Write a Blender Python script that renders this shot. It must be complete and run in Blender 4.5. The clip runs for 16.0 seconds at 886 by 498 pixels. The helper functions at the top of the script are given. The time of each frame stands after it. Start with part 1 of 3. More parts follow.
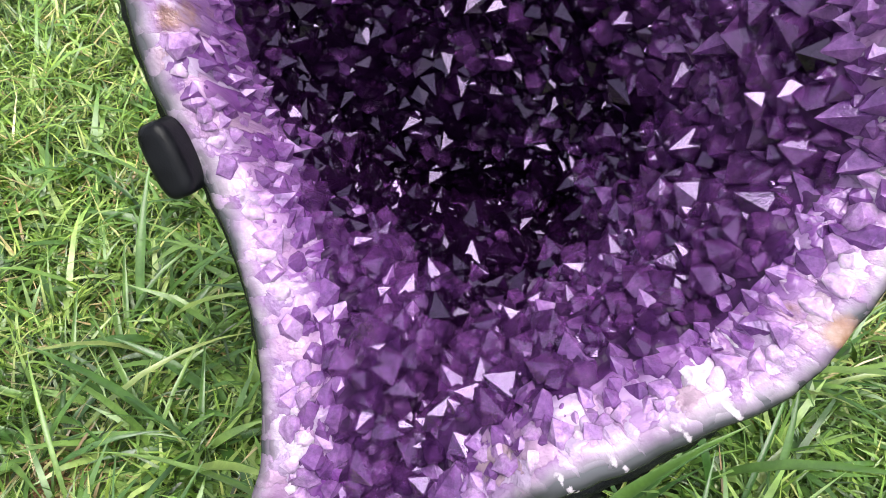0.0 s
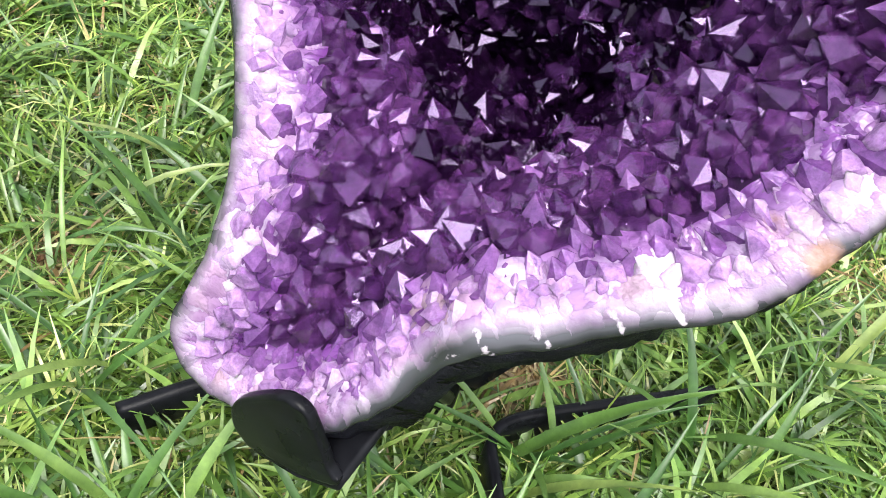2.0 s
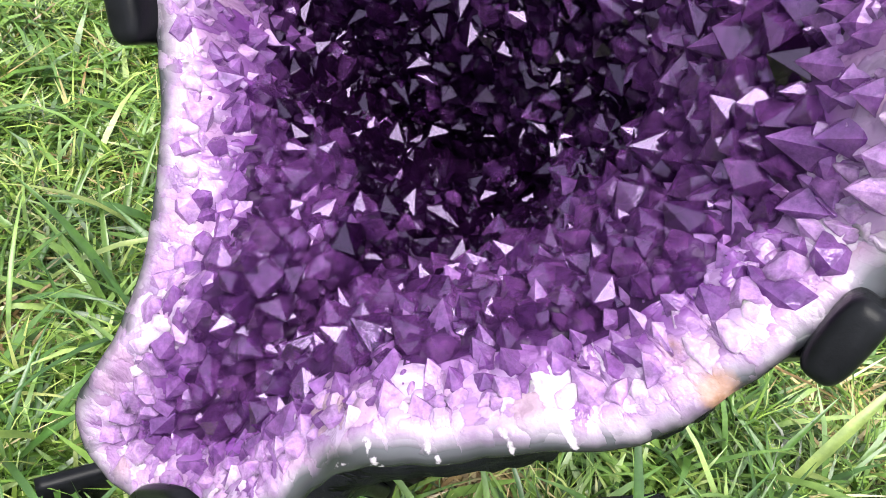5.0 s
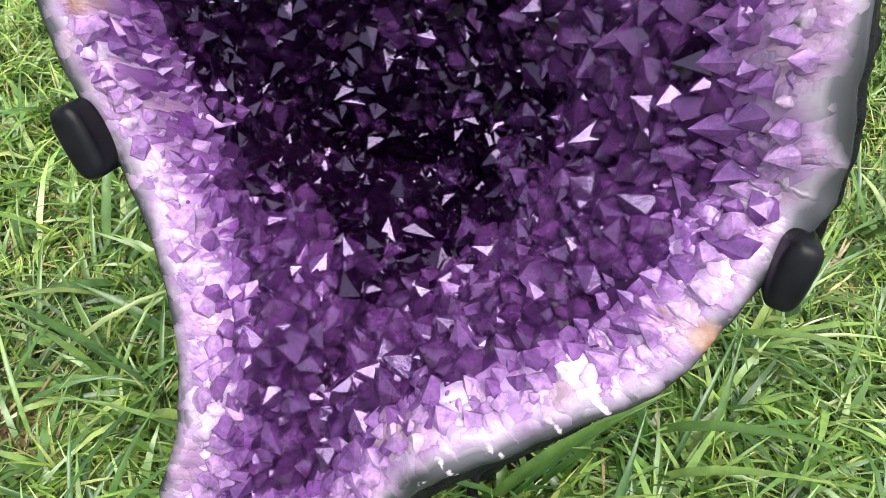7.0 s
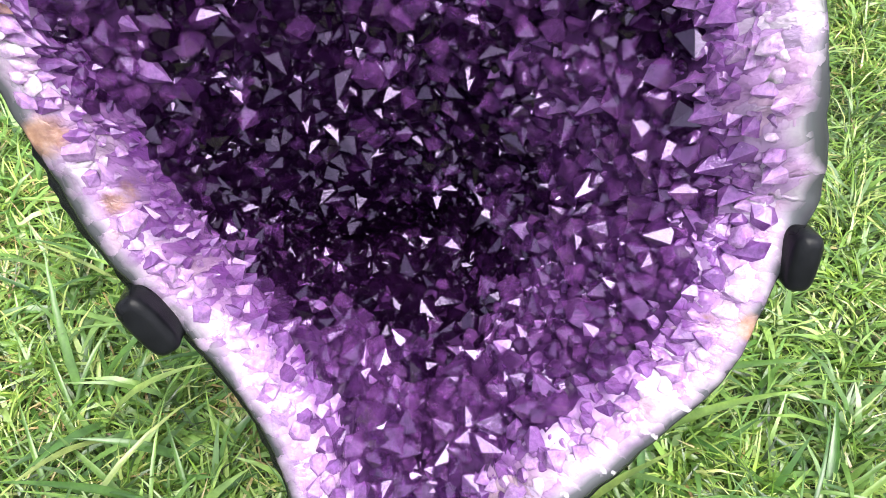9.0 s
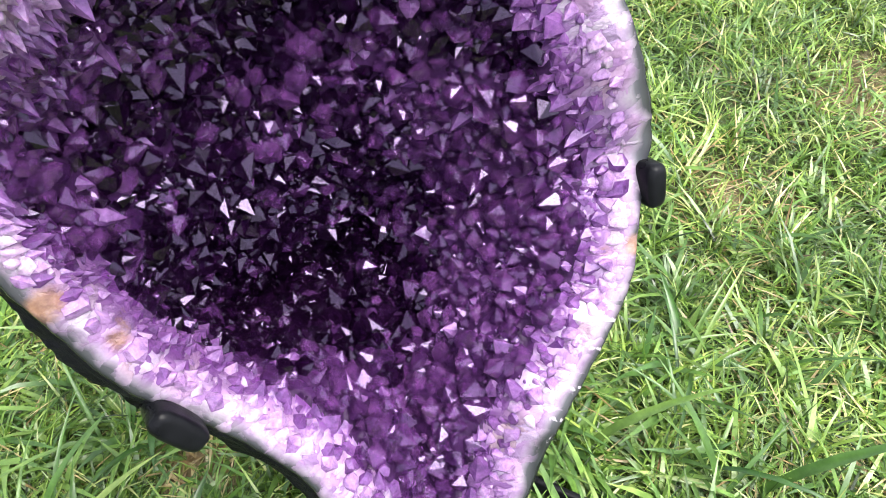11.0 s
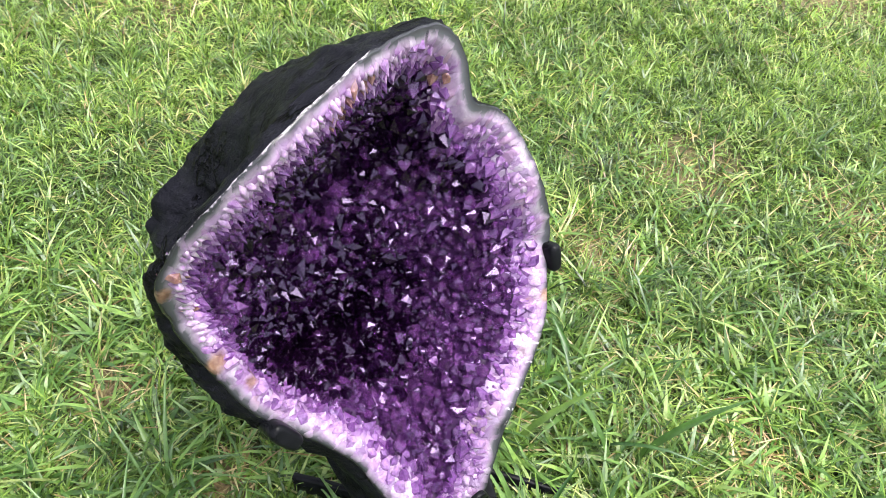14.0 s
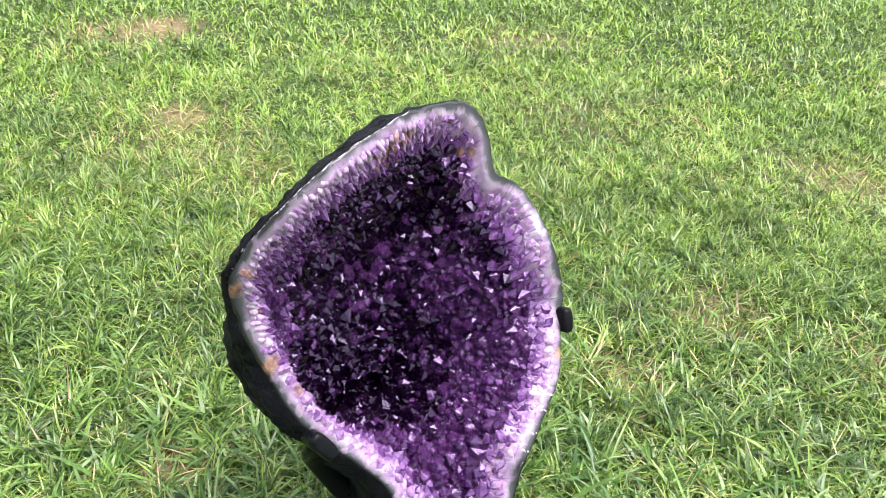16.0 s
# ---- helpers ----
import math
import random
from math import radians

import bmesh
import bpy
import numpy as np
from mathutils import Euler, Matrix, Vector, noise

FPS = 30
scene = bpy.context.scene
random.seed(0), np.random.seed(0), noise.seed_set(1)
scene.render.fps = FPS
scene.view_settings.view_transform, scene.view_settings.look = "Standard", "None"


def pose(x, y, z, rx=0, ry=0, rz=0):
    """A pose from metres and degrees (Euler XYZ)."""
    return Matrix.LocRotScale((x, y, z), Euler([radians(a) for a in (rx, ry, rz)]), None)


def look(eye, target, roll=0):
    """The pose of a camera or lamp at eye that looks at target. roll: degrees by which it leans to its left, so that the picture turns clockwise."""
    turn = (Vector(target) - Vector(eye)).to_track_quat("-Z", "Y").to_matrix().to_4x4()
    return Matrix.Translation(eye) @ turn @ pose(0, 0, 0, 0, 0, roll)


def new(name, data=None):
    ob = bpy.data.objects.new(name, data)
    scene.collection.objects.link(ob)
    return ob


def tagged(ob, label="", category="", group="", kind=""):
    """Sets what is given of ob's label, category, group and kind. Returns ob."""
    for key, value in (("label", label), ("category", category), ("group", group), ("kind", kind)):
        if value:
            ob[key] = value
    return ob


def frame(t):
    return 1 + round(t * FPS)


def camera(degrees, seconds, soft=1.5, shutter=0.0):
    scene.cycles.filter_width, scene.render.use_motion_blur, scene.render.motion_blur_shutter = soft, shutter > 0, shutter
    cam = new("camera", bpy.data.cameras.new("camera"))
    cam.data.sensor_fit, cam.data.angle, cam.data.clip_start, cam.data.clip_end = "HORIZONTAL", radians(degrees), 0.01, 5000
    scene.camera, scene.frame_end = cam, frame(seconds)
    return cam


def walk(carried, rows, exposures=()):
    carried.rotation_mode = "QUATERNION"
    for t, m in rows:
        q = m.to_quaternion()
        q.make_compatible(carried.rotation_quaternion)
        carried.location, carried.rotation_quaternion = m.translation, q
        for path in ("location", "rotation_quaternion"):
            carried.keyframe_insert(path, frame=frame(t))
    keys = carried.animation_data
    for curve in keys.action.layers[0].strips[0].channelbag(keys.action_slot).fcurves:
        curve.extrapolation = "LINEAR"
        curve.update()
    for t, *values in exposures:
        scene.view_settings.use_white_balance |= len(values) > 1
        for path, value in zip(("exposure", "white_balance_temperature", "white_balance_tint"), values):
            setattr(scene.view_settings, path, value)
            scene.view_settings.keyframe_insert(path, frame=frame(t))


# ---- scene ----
cam = camera(55.7, 16.0, soft=0.85)
METRES, EYE, TILT, LEAN, TURN = 1.3, 0.6955, -43.07, -3.55, 0.0
ROWS = [
    (0.0, 0.0, 0.0, 0.0, 0.0, 0.0, -0.0),
    (0.5, 0.0149, 0.0061, -0.0049, 4.22, -2.88, -4.75),
    (1.0, 0.033, 0.0097, -0.0195, 6.4, -5.26, -8.44),
    (1.5, 0.0436, 0.0189, -0.031, 6.99, -5.8, -11.7),
    (2.0, 0.0537, 0.0245, -0.0336, 7.41, -5.34, -15.29),
    (2.5, 0.0634, 0.0303, -0.0355, 8.27, -4.67, -18.05),
    (3.0, 0.0698, 0.0335, -0.0362, 7.95, -4.14, -19.39),
    (3.5, 0.0787, 0.0406, -0.038, 6.85, -3.12, -21.05),
    (4.0, 0.082, 0.0457, -0.0343, 5.99, -1.26, -21.58),
    (4.5, 0.0809, 0.0454, -0.0255, 6.46, 0.26, -20.79),
    (5.0, 0.0829, 0.0375, -0.0128, 7.86, -0.66, -18.54),
    (7.5, 0.0258, -0.0184, 0.0375, -0.99, -6.38, 3.45),
    (8.0, -0.0035, -0.0328, 0.0449, -3.91, -5.24, 6.91),
    (8.5, -0.0292, -0.0491, 0.0731, -7.55, -5.65, 10.11),
    (9.0, -0.0401, -0.0451, 0.0894, -11.28, -8.02, 14.72),
    (9.5, -0.0568, -0.0439, 0.1093, -17.04, -11.24, 20.8),
    (10.0, -0.0803, -0.0466, 0.1267, -24.06, -13.79, 25.9),
    (12.5, -0.2234, -0.1832, 0.2305, -40.83, -22.53, 31.93),
    (13.0, -0.2518, -0.2166, 0.2511, -42.76, -22.89, 31.86),
    (13.5, -0.2893, -0.2479, 0.2728, -44.9, -22.46, 32.12),
    (14.0, -0.3207, -0.2763, 0.2978, -46.39, -21.11, 32.57),
    (14.5, -0.3594, -0.3049, 0.3006, -46.91, -19.01, 33.46),
    (15.0, -0.3901, -0.3331, 0.2713, -45.84, -14.87, 32.86),
    (15.5, -0.4355, -0.3714, 0.2167, -42.59, -7.93, 31.3),
    (16.0, -0.4693, -0.3656, 0.1673, -41.2, -2.68, 31.76),
]
walk(cam, [(t, pose(0, 0, EYE, TILT, LEAN, TURN) @ pose(METRES * x, METRES * y, METRES * z, 90 + pitch, roll, yaw)) for t, x, y, z, yaw, pitch, roll in ROWS],
     [(0.0, 1.68), (1.0, 1.88), (3.0, 1.90), (4.5, 1.87), (5.0, 1.93), (7.5, 1.67), (8.5, 2.07), (9.0, 2.15), (9.5, 2.11), (10.0, 2.08), (12.5, 1.96), (14.0, 1.86), (16.0, 1.84)])

# ---- world and light ----
world = bpy.data.worlds.new("sky")
scene.world = world
world.use_nodes = True
SUN = Vector((0.08, -0.34, 0.90)).normalized()
wn = world.node_tree.nodes
sky = wn.new("ShaderNodeTexSky")
sky.sky_type, sky.sun_disc = "NISHITA", False
sky.sun_elevation = math.asin(SUN.z)
sky.sun_rotation = math.atan2(SUN.x, SUN.y)
sky.air_density, sky.dust_density, sky.ozone_density = 1.0, 4.0, 1.0
cloud = wn.new("ShaderNodeHueSaturation")        # thin high cloud takes the blue out of the sky
cloud.inputs["Saturation"].default_value = 0.35
world.node_tree.links.new(sky.outputs[0], cloud.inputs["Color"])
world.node_tree.links.new(cloud.outputs[0], wn["Background"].inputs[0])
wn["Background"].inputs[1].default_value = 0.115
sun = new("sun", bpy.data.lights.new("sun", "SUN"))
sun.data.energy, sun.data.angle, sun.data.color = 1.4, radians(50), (1.0, 0.97, 0.93)
sun.matrix_world = look(SUN * 10, (0, 0, 0))


# ---- materials ----
def material(name):
    m = bpy.data.materials.new(name)
    m.use_nodes = True
    nt = m.node_tree
    return m, nt, nt.nodes["Principled BSDF"]


def node(nt, kind, **inputs):
    n = nt.nodes.new(kind)
    for key, value in inputs.items():
        n.inputs[key.replace("_", " ")].default_value = value
    return n


def ramp(nt, source, stops):
    n = nt.nodes.new("ShaderNodeValToRGB")
    e = n.color_ramp.elements
    while len(e) < len(stops):
        e.new(0.5)
    for k, (pos, col) in zip(e, stops):
        k.position, k.color = pos, (*col, 1)
    nt.links.new(source, n.inputs[0])
    return n.outputs[0]


def noise_tex(nt, scale, detail=4, rough=0.6, vector=None, out=0):
    n = node(nt, "ShaderNodeTexNoise", Scale=scale, Detail=detail, Roughness=rough)
    if vector is None:
        vector = nt.nodes.new("ShaderNodeTexCoord").outputs["Object"]
    nt.links.new(vector, n.inputs["Vector"])
    return n.outputs[out]


def mixed(nt, a, b, fac, mode="MIX"):
    n = nt.nodes.new("ShaderNodeMix")
    n.data_type, n.blend_type = "RGBA", mode
    for sock, val in ((n.inputs[0], fac), (n.inputs[6], a), (n.inputs[7], b)):
        if isinstance(val, (int, float)):
            sock.default_value = val
        elif isinstance(val, tuple):
            sock.default_value = (*val, 1)
        else:
            nt.links.new(val, sock)
    return n.outputs[2]


def math_node(nt, op, a, b=0.0, clamp=False):
    n = nt.nodes.new("ShaderNodeMath")
    n.operation, n.use_clamp = op, clamp
    for sock, val in zip(n.inputs, (a, b)):
        if isinstance(val, (int, float)):
            sock.default_value = val
        else:
            nt.links.new(val, sock)
    return n.outputs[0]


def bump(nt, bsdf, height, strength, distance):
    n = node(nt, "ShaderNodeBump", Strength=strength, Distance=distance)
    nt.links.new(height, n.inputs["Height"])
    nt.links.new(n.outputs[0], bsdf.inputs["Normal"])


def grass_material(name, stops, translucent=0.35, single=False):
    m, nt, b = material(name)
    pick = nt.nodes.new("ShaderNodeObjectInfo").outputs["Random"] if single else nt.nodes.new("ShaderNodeNewGeometry").outputs["Random Per Island"]
    col = ramp(nt, pick, stops)
    col = mixed(nt, col, ramp(nt, noise_tex(nt, 90, 4, 0.7), [(0.3, (0.7, 0.72, 0.7)), (0.7, (1.3, 1.25, 1.3))]), 0.8, "MULTIPLY")
    # random tone patches; their dark side also stands in for shade between tufts
    patch_shade = math_node(nt, "ADD", math_node(nt, "MULTIPLY", noise_tex(nt, 3.0, 3), 0.5), math_node(nt, "MULTIPLY", noise_tex(nt, 24.0, 3), 0.5))
    col = mixed(nt, col, ramp(nt, patch_shade, [(0.36, (0.44, 0.53, 0.48)), (0.64, (1.50, 1.42, 1.28))]), 1.0, "MULTIPLY")
    nt.links.new(col, b.inputs["Base Color"])
    b.inputs["Roughness"].default_value = 0.34
    b.inputs["Specular IOR Level"].default_value = 0.6
    tr = nt.nodes.new("ShaderNodeBsdfTranslucent")
    nt.links.new(mixed(nt, col, (1.1, 1.15, 0.5), 1.0, "MULTIPLY"), tr.inputs[0])
    mix = node(nt, "ShaderNodeMixShader", Fac=translucent)
    nt.links.new(b.outputs[0], mix.inputs[1])
    nt.links.new(tr.outputs[0], mix.inputs[2])
    nt.links.new(mix.outputs[0], nt.nodes["Material Output"].inputs[0])
    return m


# darkest stop puts between-blade shadow into the colour of some blades
LAWN = grass_material("lawn_blades", [(0.0, (0.012, 0.032, 0.003)), (0.25, (0.050, 0.112, 0.011)), (0.6, (0.130, 0.228, 0.034)), (0.85, (0.222, 0.318, 0.070)), (1.0, (0.34, 0.36, 0.15))], 0.14)
# lighter version of LAWN: the haze of distance is put into its colour
PALE = grass_material("hazed_lawn_blades", [(0.0, (0.06, 0.115, 0.018)), (0.25, (0.13, 0.235, 0.038)), (0.6, (0.205, 0.335, 0.060)), (0.9, (0.29, 0.41, 0.09)), (1.0, (0.40, 0.43, 0.16))], 0.2)
BROAD = grass_material("broad_blades", [(0.0, (0.03, 0.085, 0.015)), (0.4, (0.092, 0.188, 0.036)), (0.85, (0.165, 0.275, 0.062)), (1.0, (0.25, 0.34, 0.11))], 0.14)
LEAF = grass_material("long_leaves", [(0.0, (0.0341, 0.0948, 0.0186)), (0.5, (0.0815, 0.167, 0.0373)), (0.9, (0.15, 0.246, 0.0621)), (1.0, (0.231, 0.285, 0.0935))], 0.14, True)
STRAW = grass_material("straw", [(0.0, (0.16, 0.095, 0.04)), (0.5, (0.33, 0.25, 0.12)), (1.0, (0.52, 0.44, 0.25))], 0.15)

SOIL, nt, b = material("soil_and_shaded_thatch")
bare = nt.nodes.new("ShaderNodeAttribute")
bare.attribute_name = "bare"
# near-black green thatch: shade between the blades is put into its colour
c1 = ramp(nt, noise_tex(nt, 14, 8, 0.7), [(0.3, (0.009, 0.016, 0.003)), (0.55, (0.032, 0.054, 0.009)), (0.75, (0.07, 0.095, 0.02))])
c1 = mixed(nt, c1, ramp(nt, noise_tex(nt, 40, 6, 0.7), [(0.3, (0.16, 0.095, 0.05)), (0.7, (0.37, 0.26, 0.16))]), bare.outputs["Fac"])
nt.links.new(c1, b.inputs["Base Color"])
b.inputs["Roughness"].default_value = 0.95
bump(nt, b, noise_tex(nt, 90, 6, 0.7), 0.8, 0.01)

PAINT, nt, b = material("black_paint_on_basalt")
grainwise = nt.nodes.new("ShaderNodeMapping")
nt.links.new(nt.nodes.new("ShaderNodeTexCoord").outputs["Object"], grainwise.inputs[0])
grainwise.inputs["Rotation"].default_value = (0.2, 0.3, -0.62)
grainwise.inputs["Scale"].default_value = (0.3, 1.0, 1.0)
crack = math_node(nt, "ABSOLUTE", math_node(nt, "SUBTRACT", noise_tex(nt, 17, 5, 0.62, grainwise.outputs[0]), 0.5))
crack = ramp(nt, crack, [(0.0, (0.0,) * 3), (0.012, (0.25,) * 3), (0.03, (1.0,) * 3)])
only = ramp(nt, noise_tex(nt, 9, 2), [(0.45, (1.0,) * 3), (0.6, (0.0,) * 3)])
crack = math_node(nt, "MAXIMUM", crack, only)
paint = ramp(nt, noise_tex(nt, 22, 8, 0.65), [(0.3, (0.005, 0.005, 0.008)), (0.6, (0.013, 0.013, 0.019)), (0.85, (0.03, 0.03, 0.042))])
nt.links.new(mixed(nt, (0.001, 0.001, 0.0012), paint, crack), b.inputs["Base Color"])
nt.links.new(ramp(nt, noise_tex(nt, 40, 4), [(0.3, (0.36,) * 3), (0.7, (0.56,) * 3)]), b.inputs["Roughness"])
b.inputs["IOR"].default_value = 1.13
bump(nt, b, math_node(nt, "ADD", math_node(nt, "MULTIPLY", crack, 1.6), math_node(nt, "ADD", noise_tex(nt, 120, 8, 0.75), math_node(nt, "MULTIPLY", noise_tex(nt, 26, 5, 0.7), 2.5))), 0.85, 0.006)

STEEL, nt, b = material("black_powder_coat")
nt.links.new(ramp(nt, noise_tex(nt, 60, 5), [(0.35, (0.004, 0.0042, 0.0055)), (0.8, (0.009, 0.0095, 0.012))]), b.inputs["Base Color"])
nt.links.new(ramp(nt, noise_tex(nt, 30, 3), [(0.3, (0.24,) * 3), (0.7, (0.36,) * 3)]), b.inputs["Roughness"])
b.inputs["IOR"].default_value = 1.2
bump(nt, b, noise_tex(nt, 700, 3), 0.12, 0.001)


def crystal_material(name, dark, light, rough, clear, ior, uneven, milky, single):
    """Amethyst: coloured, partly clear body with cloudy zoning and a glassy skin; single: how far one crystal differs from the next."""
    m, nt, b = material(name)
    geo, info = nt.nodes.new("ShaderNodeNewGeometry"), nt.nodes.new("ShaderNodeObjectInfo")
    rnd = math_node(nt, "FRACT", math_node(nt, "ADD", geo.outputs["Random Per Island"], info.outputs["Random"]))
    place = geo.outputs["Position"]
    zone = math_node(nt, "MULTIPLY", math_node(nt, "SUBTRACT", noise_tex(nt, 55, 4, 0.6, place), 0.3), 2.5, True)
    col = mixed(nt, dark, light, math_node(nt, "ADD", math_node(nt, "MULTIPLY", rnd, single), math_node(nt, "MULTIPLY", zone, 1 - single)))
    cloud = ramp(nt, noise_tex(nt, 170, 5, 0.7, place), [(0.34, (0.55, 0.48, 0.56)), (0.68, (1.4, 1.35, 1.35))])
    col = mixed(nt, col, cloud, 0.85, "MULTIPLY")
    nt.links.new(col, b.inputs["Base Color"])
    b.inputs["Roughness"].default_value = rough
    b.inputs["IOR"].default_value = ior
    b.inputs["Specular Tint"].default_value = (0.78, 0.62, 1.0, 1)
    b.inputs["Specular IOR Level"].default_value = 0.5 if milky > 0.75 else 0.85
    b.inputs["Transmission Weight"].default_value = clear
    b.inputs["Subsurface Weight"].default_value = milky
    b.inputs["Subsurface Radius"].default_value = (0.9, 0.6, 1.0)
    b.inputs["Subsurface Scale"].default_value = 0.009
    height = math_node(nt, "ADD", noise_tex(nt, 110, 3, 0.6, place), math_node(nt, "MULTIPLY", noise_tex(nt, 600, 2, 0.5, place), 0.12))
    bump(nt, b, height, uneven, 0.004)
    return m


CRYSTALS = [
    crystal_material("quartz_pale", (0.24, 0.125, 0.33), (0.52, 0.35, 0.60), 0.25, 0.3, 1.48, 0.5, 0.8, 0.3),
    crystal_material("amethyst_lilac", (0.12, 0.042, 0.19), (0.36, 0.17, 0.47), 0.13, 0.5, 1.5, 0.35, 0.5, 0.4),
    crystal_material("amethyst_violet", (0.050, 0.013, 0.088), (0.30, 0.108, 0.40), 0.06, 0.72, 1.56, 0.06, 0.25, 0.55),
    # deepest purple, with the hollow's own shade put into the colour
    crystal_material("amethyst_deep_shaded", (0.005, 0.0012, 0.009), (0.052, 0.013, 0.080), 0.035, 0.8, 1.52, 0.05, 0.1, 0.6),
    crystal_material("quartz_iron_stained", (0.10, 0.050, 0.04), (0.30, 0.18, 0.15), 0.25, 0.1, 1.5, 0.4, 0.6, 0.4),
    crystal_material("quartz_milky", (0.33, 0.225, 0.40), (0.57, 0.45, 0.62), 0.4, 0.05, 1.42, 0.5, 1.0, 0.25),
]

LINING, nt, b = material("amethyst_ground_mass")
nt.links.new(ramp(nt, noise_tex(nt, 60, 5), [(0.3, (0.006, 0.0015, 0.010)), (0.7, (0.05, 0.014, 0.075))]), b.inputs["Base Color"])
b.inputs["Roughness"].default_value = 0.4
b.inputs["Specular IOR Level"].default_value = 0.15
bump(nt, b, noise_tex(nt, 150, 4), 0.4, 0.004)

RIM, nt, b = material("cut_agate_and_quartz_rim")
edge = nt.nodes.new("ShaderNodeAttribute")
edge.attribute_name = "band"
sep = nt.nodes.new("ShaderNodeSeparateXYZ")
nt.links.new(edge.outputs["Vector"], sep.inputs[0])
def band_coords(along, inward):
    n = nt.nodes.new("ShaderNodeCombineXYZ")
    nt.links.new(math_node(nt, "MULTIPLY", sep.outputs[0], along), n.inputs[0])
    nt.links.new(math_node(nt, "MULTIPLY", sep.outputs[1], inward), n.inputs[1])
    return n.outputs[0]


streak = noise_tex(nt, 1.0, 5, 0.6, band_coords(55, 45))
wander = noise_tex(nt, 1.0, 3, 0.6, band_coords(28, 0))
warp = nt.nodes.new("ShaderNodeVectorMath")
warp.operation = "MULTIPLY_ADD"
nt.links.new(noise_tex(nt, 1.0, 3, 0.6, band_coords(120, 110), 1), warp.inputs[0])
warp.inputs[1].default_value = (1.2, 1.2, 0)
nt.links.new(band_coords(95, 62), warp.inputs[2])
cells = node(nt, "ShaderNodeTexVoronoi", Scale=1.0, Randomness=1.0)
nt.links.new(warp.outputs[0], cells.inputs["Vector"])
gap = node(nt, "ShaderNodeTexVoronoi", Scale=1.0, Randomness=1.0)
gap.feature = "DISTANCE_TO_EDGE"
nt.links.new(warp.outputs[0], gap.inputs["Vector"])
split = nt.nodes.new("ShaderNodeSeparateColor")
nt.links.new(cells.outputs["Color"], split.inputs[0])
depth = math_node(nt, "SUBTRACT", sep.outputs[1], sep.outputs[2])
depth = math_node(nt, "ADD", depth, math_node(nt, "MULTIPLY", math_node(nt, "SUBTRACT", wander, 0.5), 0.016))
depth = math_node(nt, "ADD", depth, math_node(nt, "MULTIPLY", math_node(nt, "SUBTRACT", split.outputs[1], 0.5), 0.005))
inner = math_node(nt, "MULTIPLY", math_node(nt, "ADD", depth, 0.0005), 100.0, True)
agate = ramp(nt, math_node(nt, "MULTIPLY", sep.outputs[1], 40.0, True), [(0.0, (0.012, 0.012, 0.015)), (0.1, (0.032, 0.034, 0.040)), (0.35, (0.075, 0.076, 0.09)), (0.65, (0.18, 0.172, 0.205)), (1.0, (0.32, 0.285, 0.34))])
quartz = ramp(nt, split.outputs[0], [(0.0, (0.42, 0.34, 0.47)), (0.3, (0.28, 0.16, 0.34)), (0.5, (0.40, 0.27, 0.40)), (0.75, (0.17, 0.075, 0.23)), (0.9, (0.44, 0.38, 0.48)), (1.0, (0.30, 0.20, 0.26))])
white = ramp(nt, noise_tex(nt, 45, 5, 0.65), [(0.33, (0.28, 0.17, 0.32)), (0.5, (0.40, 0.31, 0.43)), (0.66, (0.54, 0.47, 0.56))])
fade = math_node(nt, "MULTIPLY", math_node(nt, "SUBTRACT", depth, 0.003), 110.0, True)
quartz = mixed(nt, white, quartz, fade)
purple = math_node(nt, "MULTIPLY", math_node(nt, "SUBTRACT", math_node(nt, "ADD", depth, math_node(nt, "MULTIPLY", split.outputs[1], 0.014)), 0.030), 50.0, True)
quartz = mixed(nt, quartz, (0.13, 0.04, 0.19), purple)
col = mixed(nt, agate, quartz, inner)
grain = ramp(nt, streak, [(0.3, (0.72, 0.66, 0.73)), (0.65, (1.1, 1.08, 1.1))])
col = mixed(nt, col, grain, math_node(nt, "MULTIPLY", inner, 0.7), "MULTIPLY")
marks = nt.nodes.new("ShaderNodeAttribute")
marks.attribute_name = "seam"
eye = nt.nodes.new("ShaderNodeAttribute")
eye.attribute_name = "eye"
col = mixed(nt, col, (0.03, 0.032, 0.036), math_node(nt, "MULTIPLY", eye.outputs["Fac"], 0.9, True))
chip = ramp(nt, math_node(nt, "ADD", marks.outputs["Fac"], math_node(nt, "MULTIPLY", math_node(nt, "SUBTRACT", noise_tex(nt, 130, 4, 0.7), 0.5), 1.8)), [(0.5, (0, 0, 0)), (0.75, (1, 1, 1))])
col = mixed(nt, col, (0.46, 0.41, 0.47), math_node(nt, "MULTIPLY", chip, 0.85))
seam = ramp(nt, gap.outputs[0], [(0.0, (0.80, 0.74, 0.82)), (0.06, (1, 1, 1))])
col = mixed(nt, col, seam, fade, "MULTIPLY")
stain = nt.nodes.new("ShaderNodeAttribute")
stain.attribute_name = "rust"
rust = ramp(nt, math_node(nt, "ADD", stain.outputs["Fac"], math_node(nt, "MULTIPLY", math_node(nt, "SUBTRACT", noise_tex(nt, 90, 5, 0.7), 0.5), 0.9)), [(0.35, (0, 0, 0)), (0.75, (1, 1, 1))])
col = mixed(nt, col, ramp(nt, noise_tex(nt, 60, 4), [(0.35, (0.12, 0.055, 0.035)), (0.55, (0.27, 0.15, 0.10)), (0.75, (0.42, 0.30, 0.27))]), math_node(nt, "MULTIPLY", rust, 0.85))
nt.links.new(col, b.inputs["Base Color"])
b.inputs["Roughness"].default_value = 0.22
b.inputs["Subsurface Weight"].default_value = 0.25
b.inputs["Subsurface Radius"].default_value = (0.6, 0.45, 0.65)
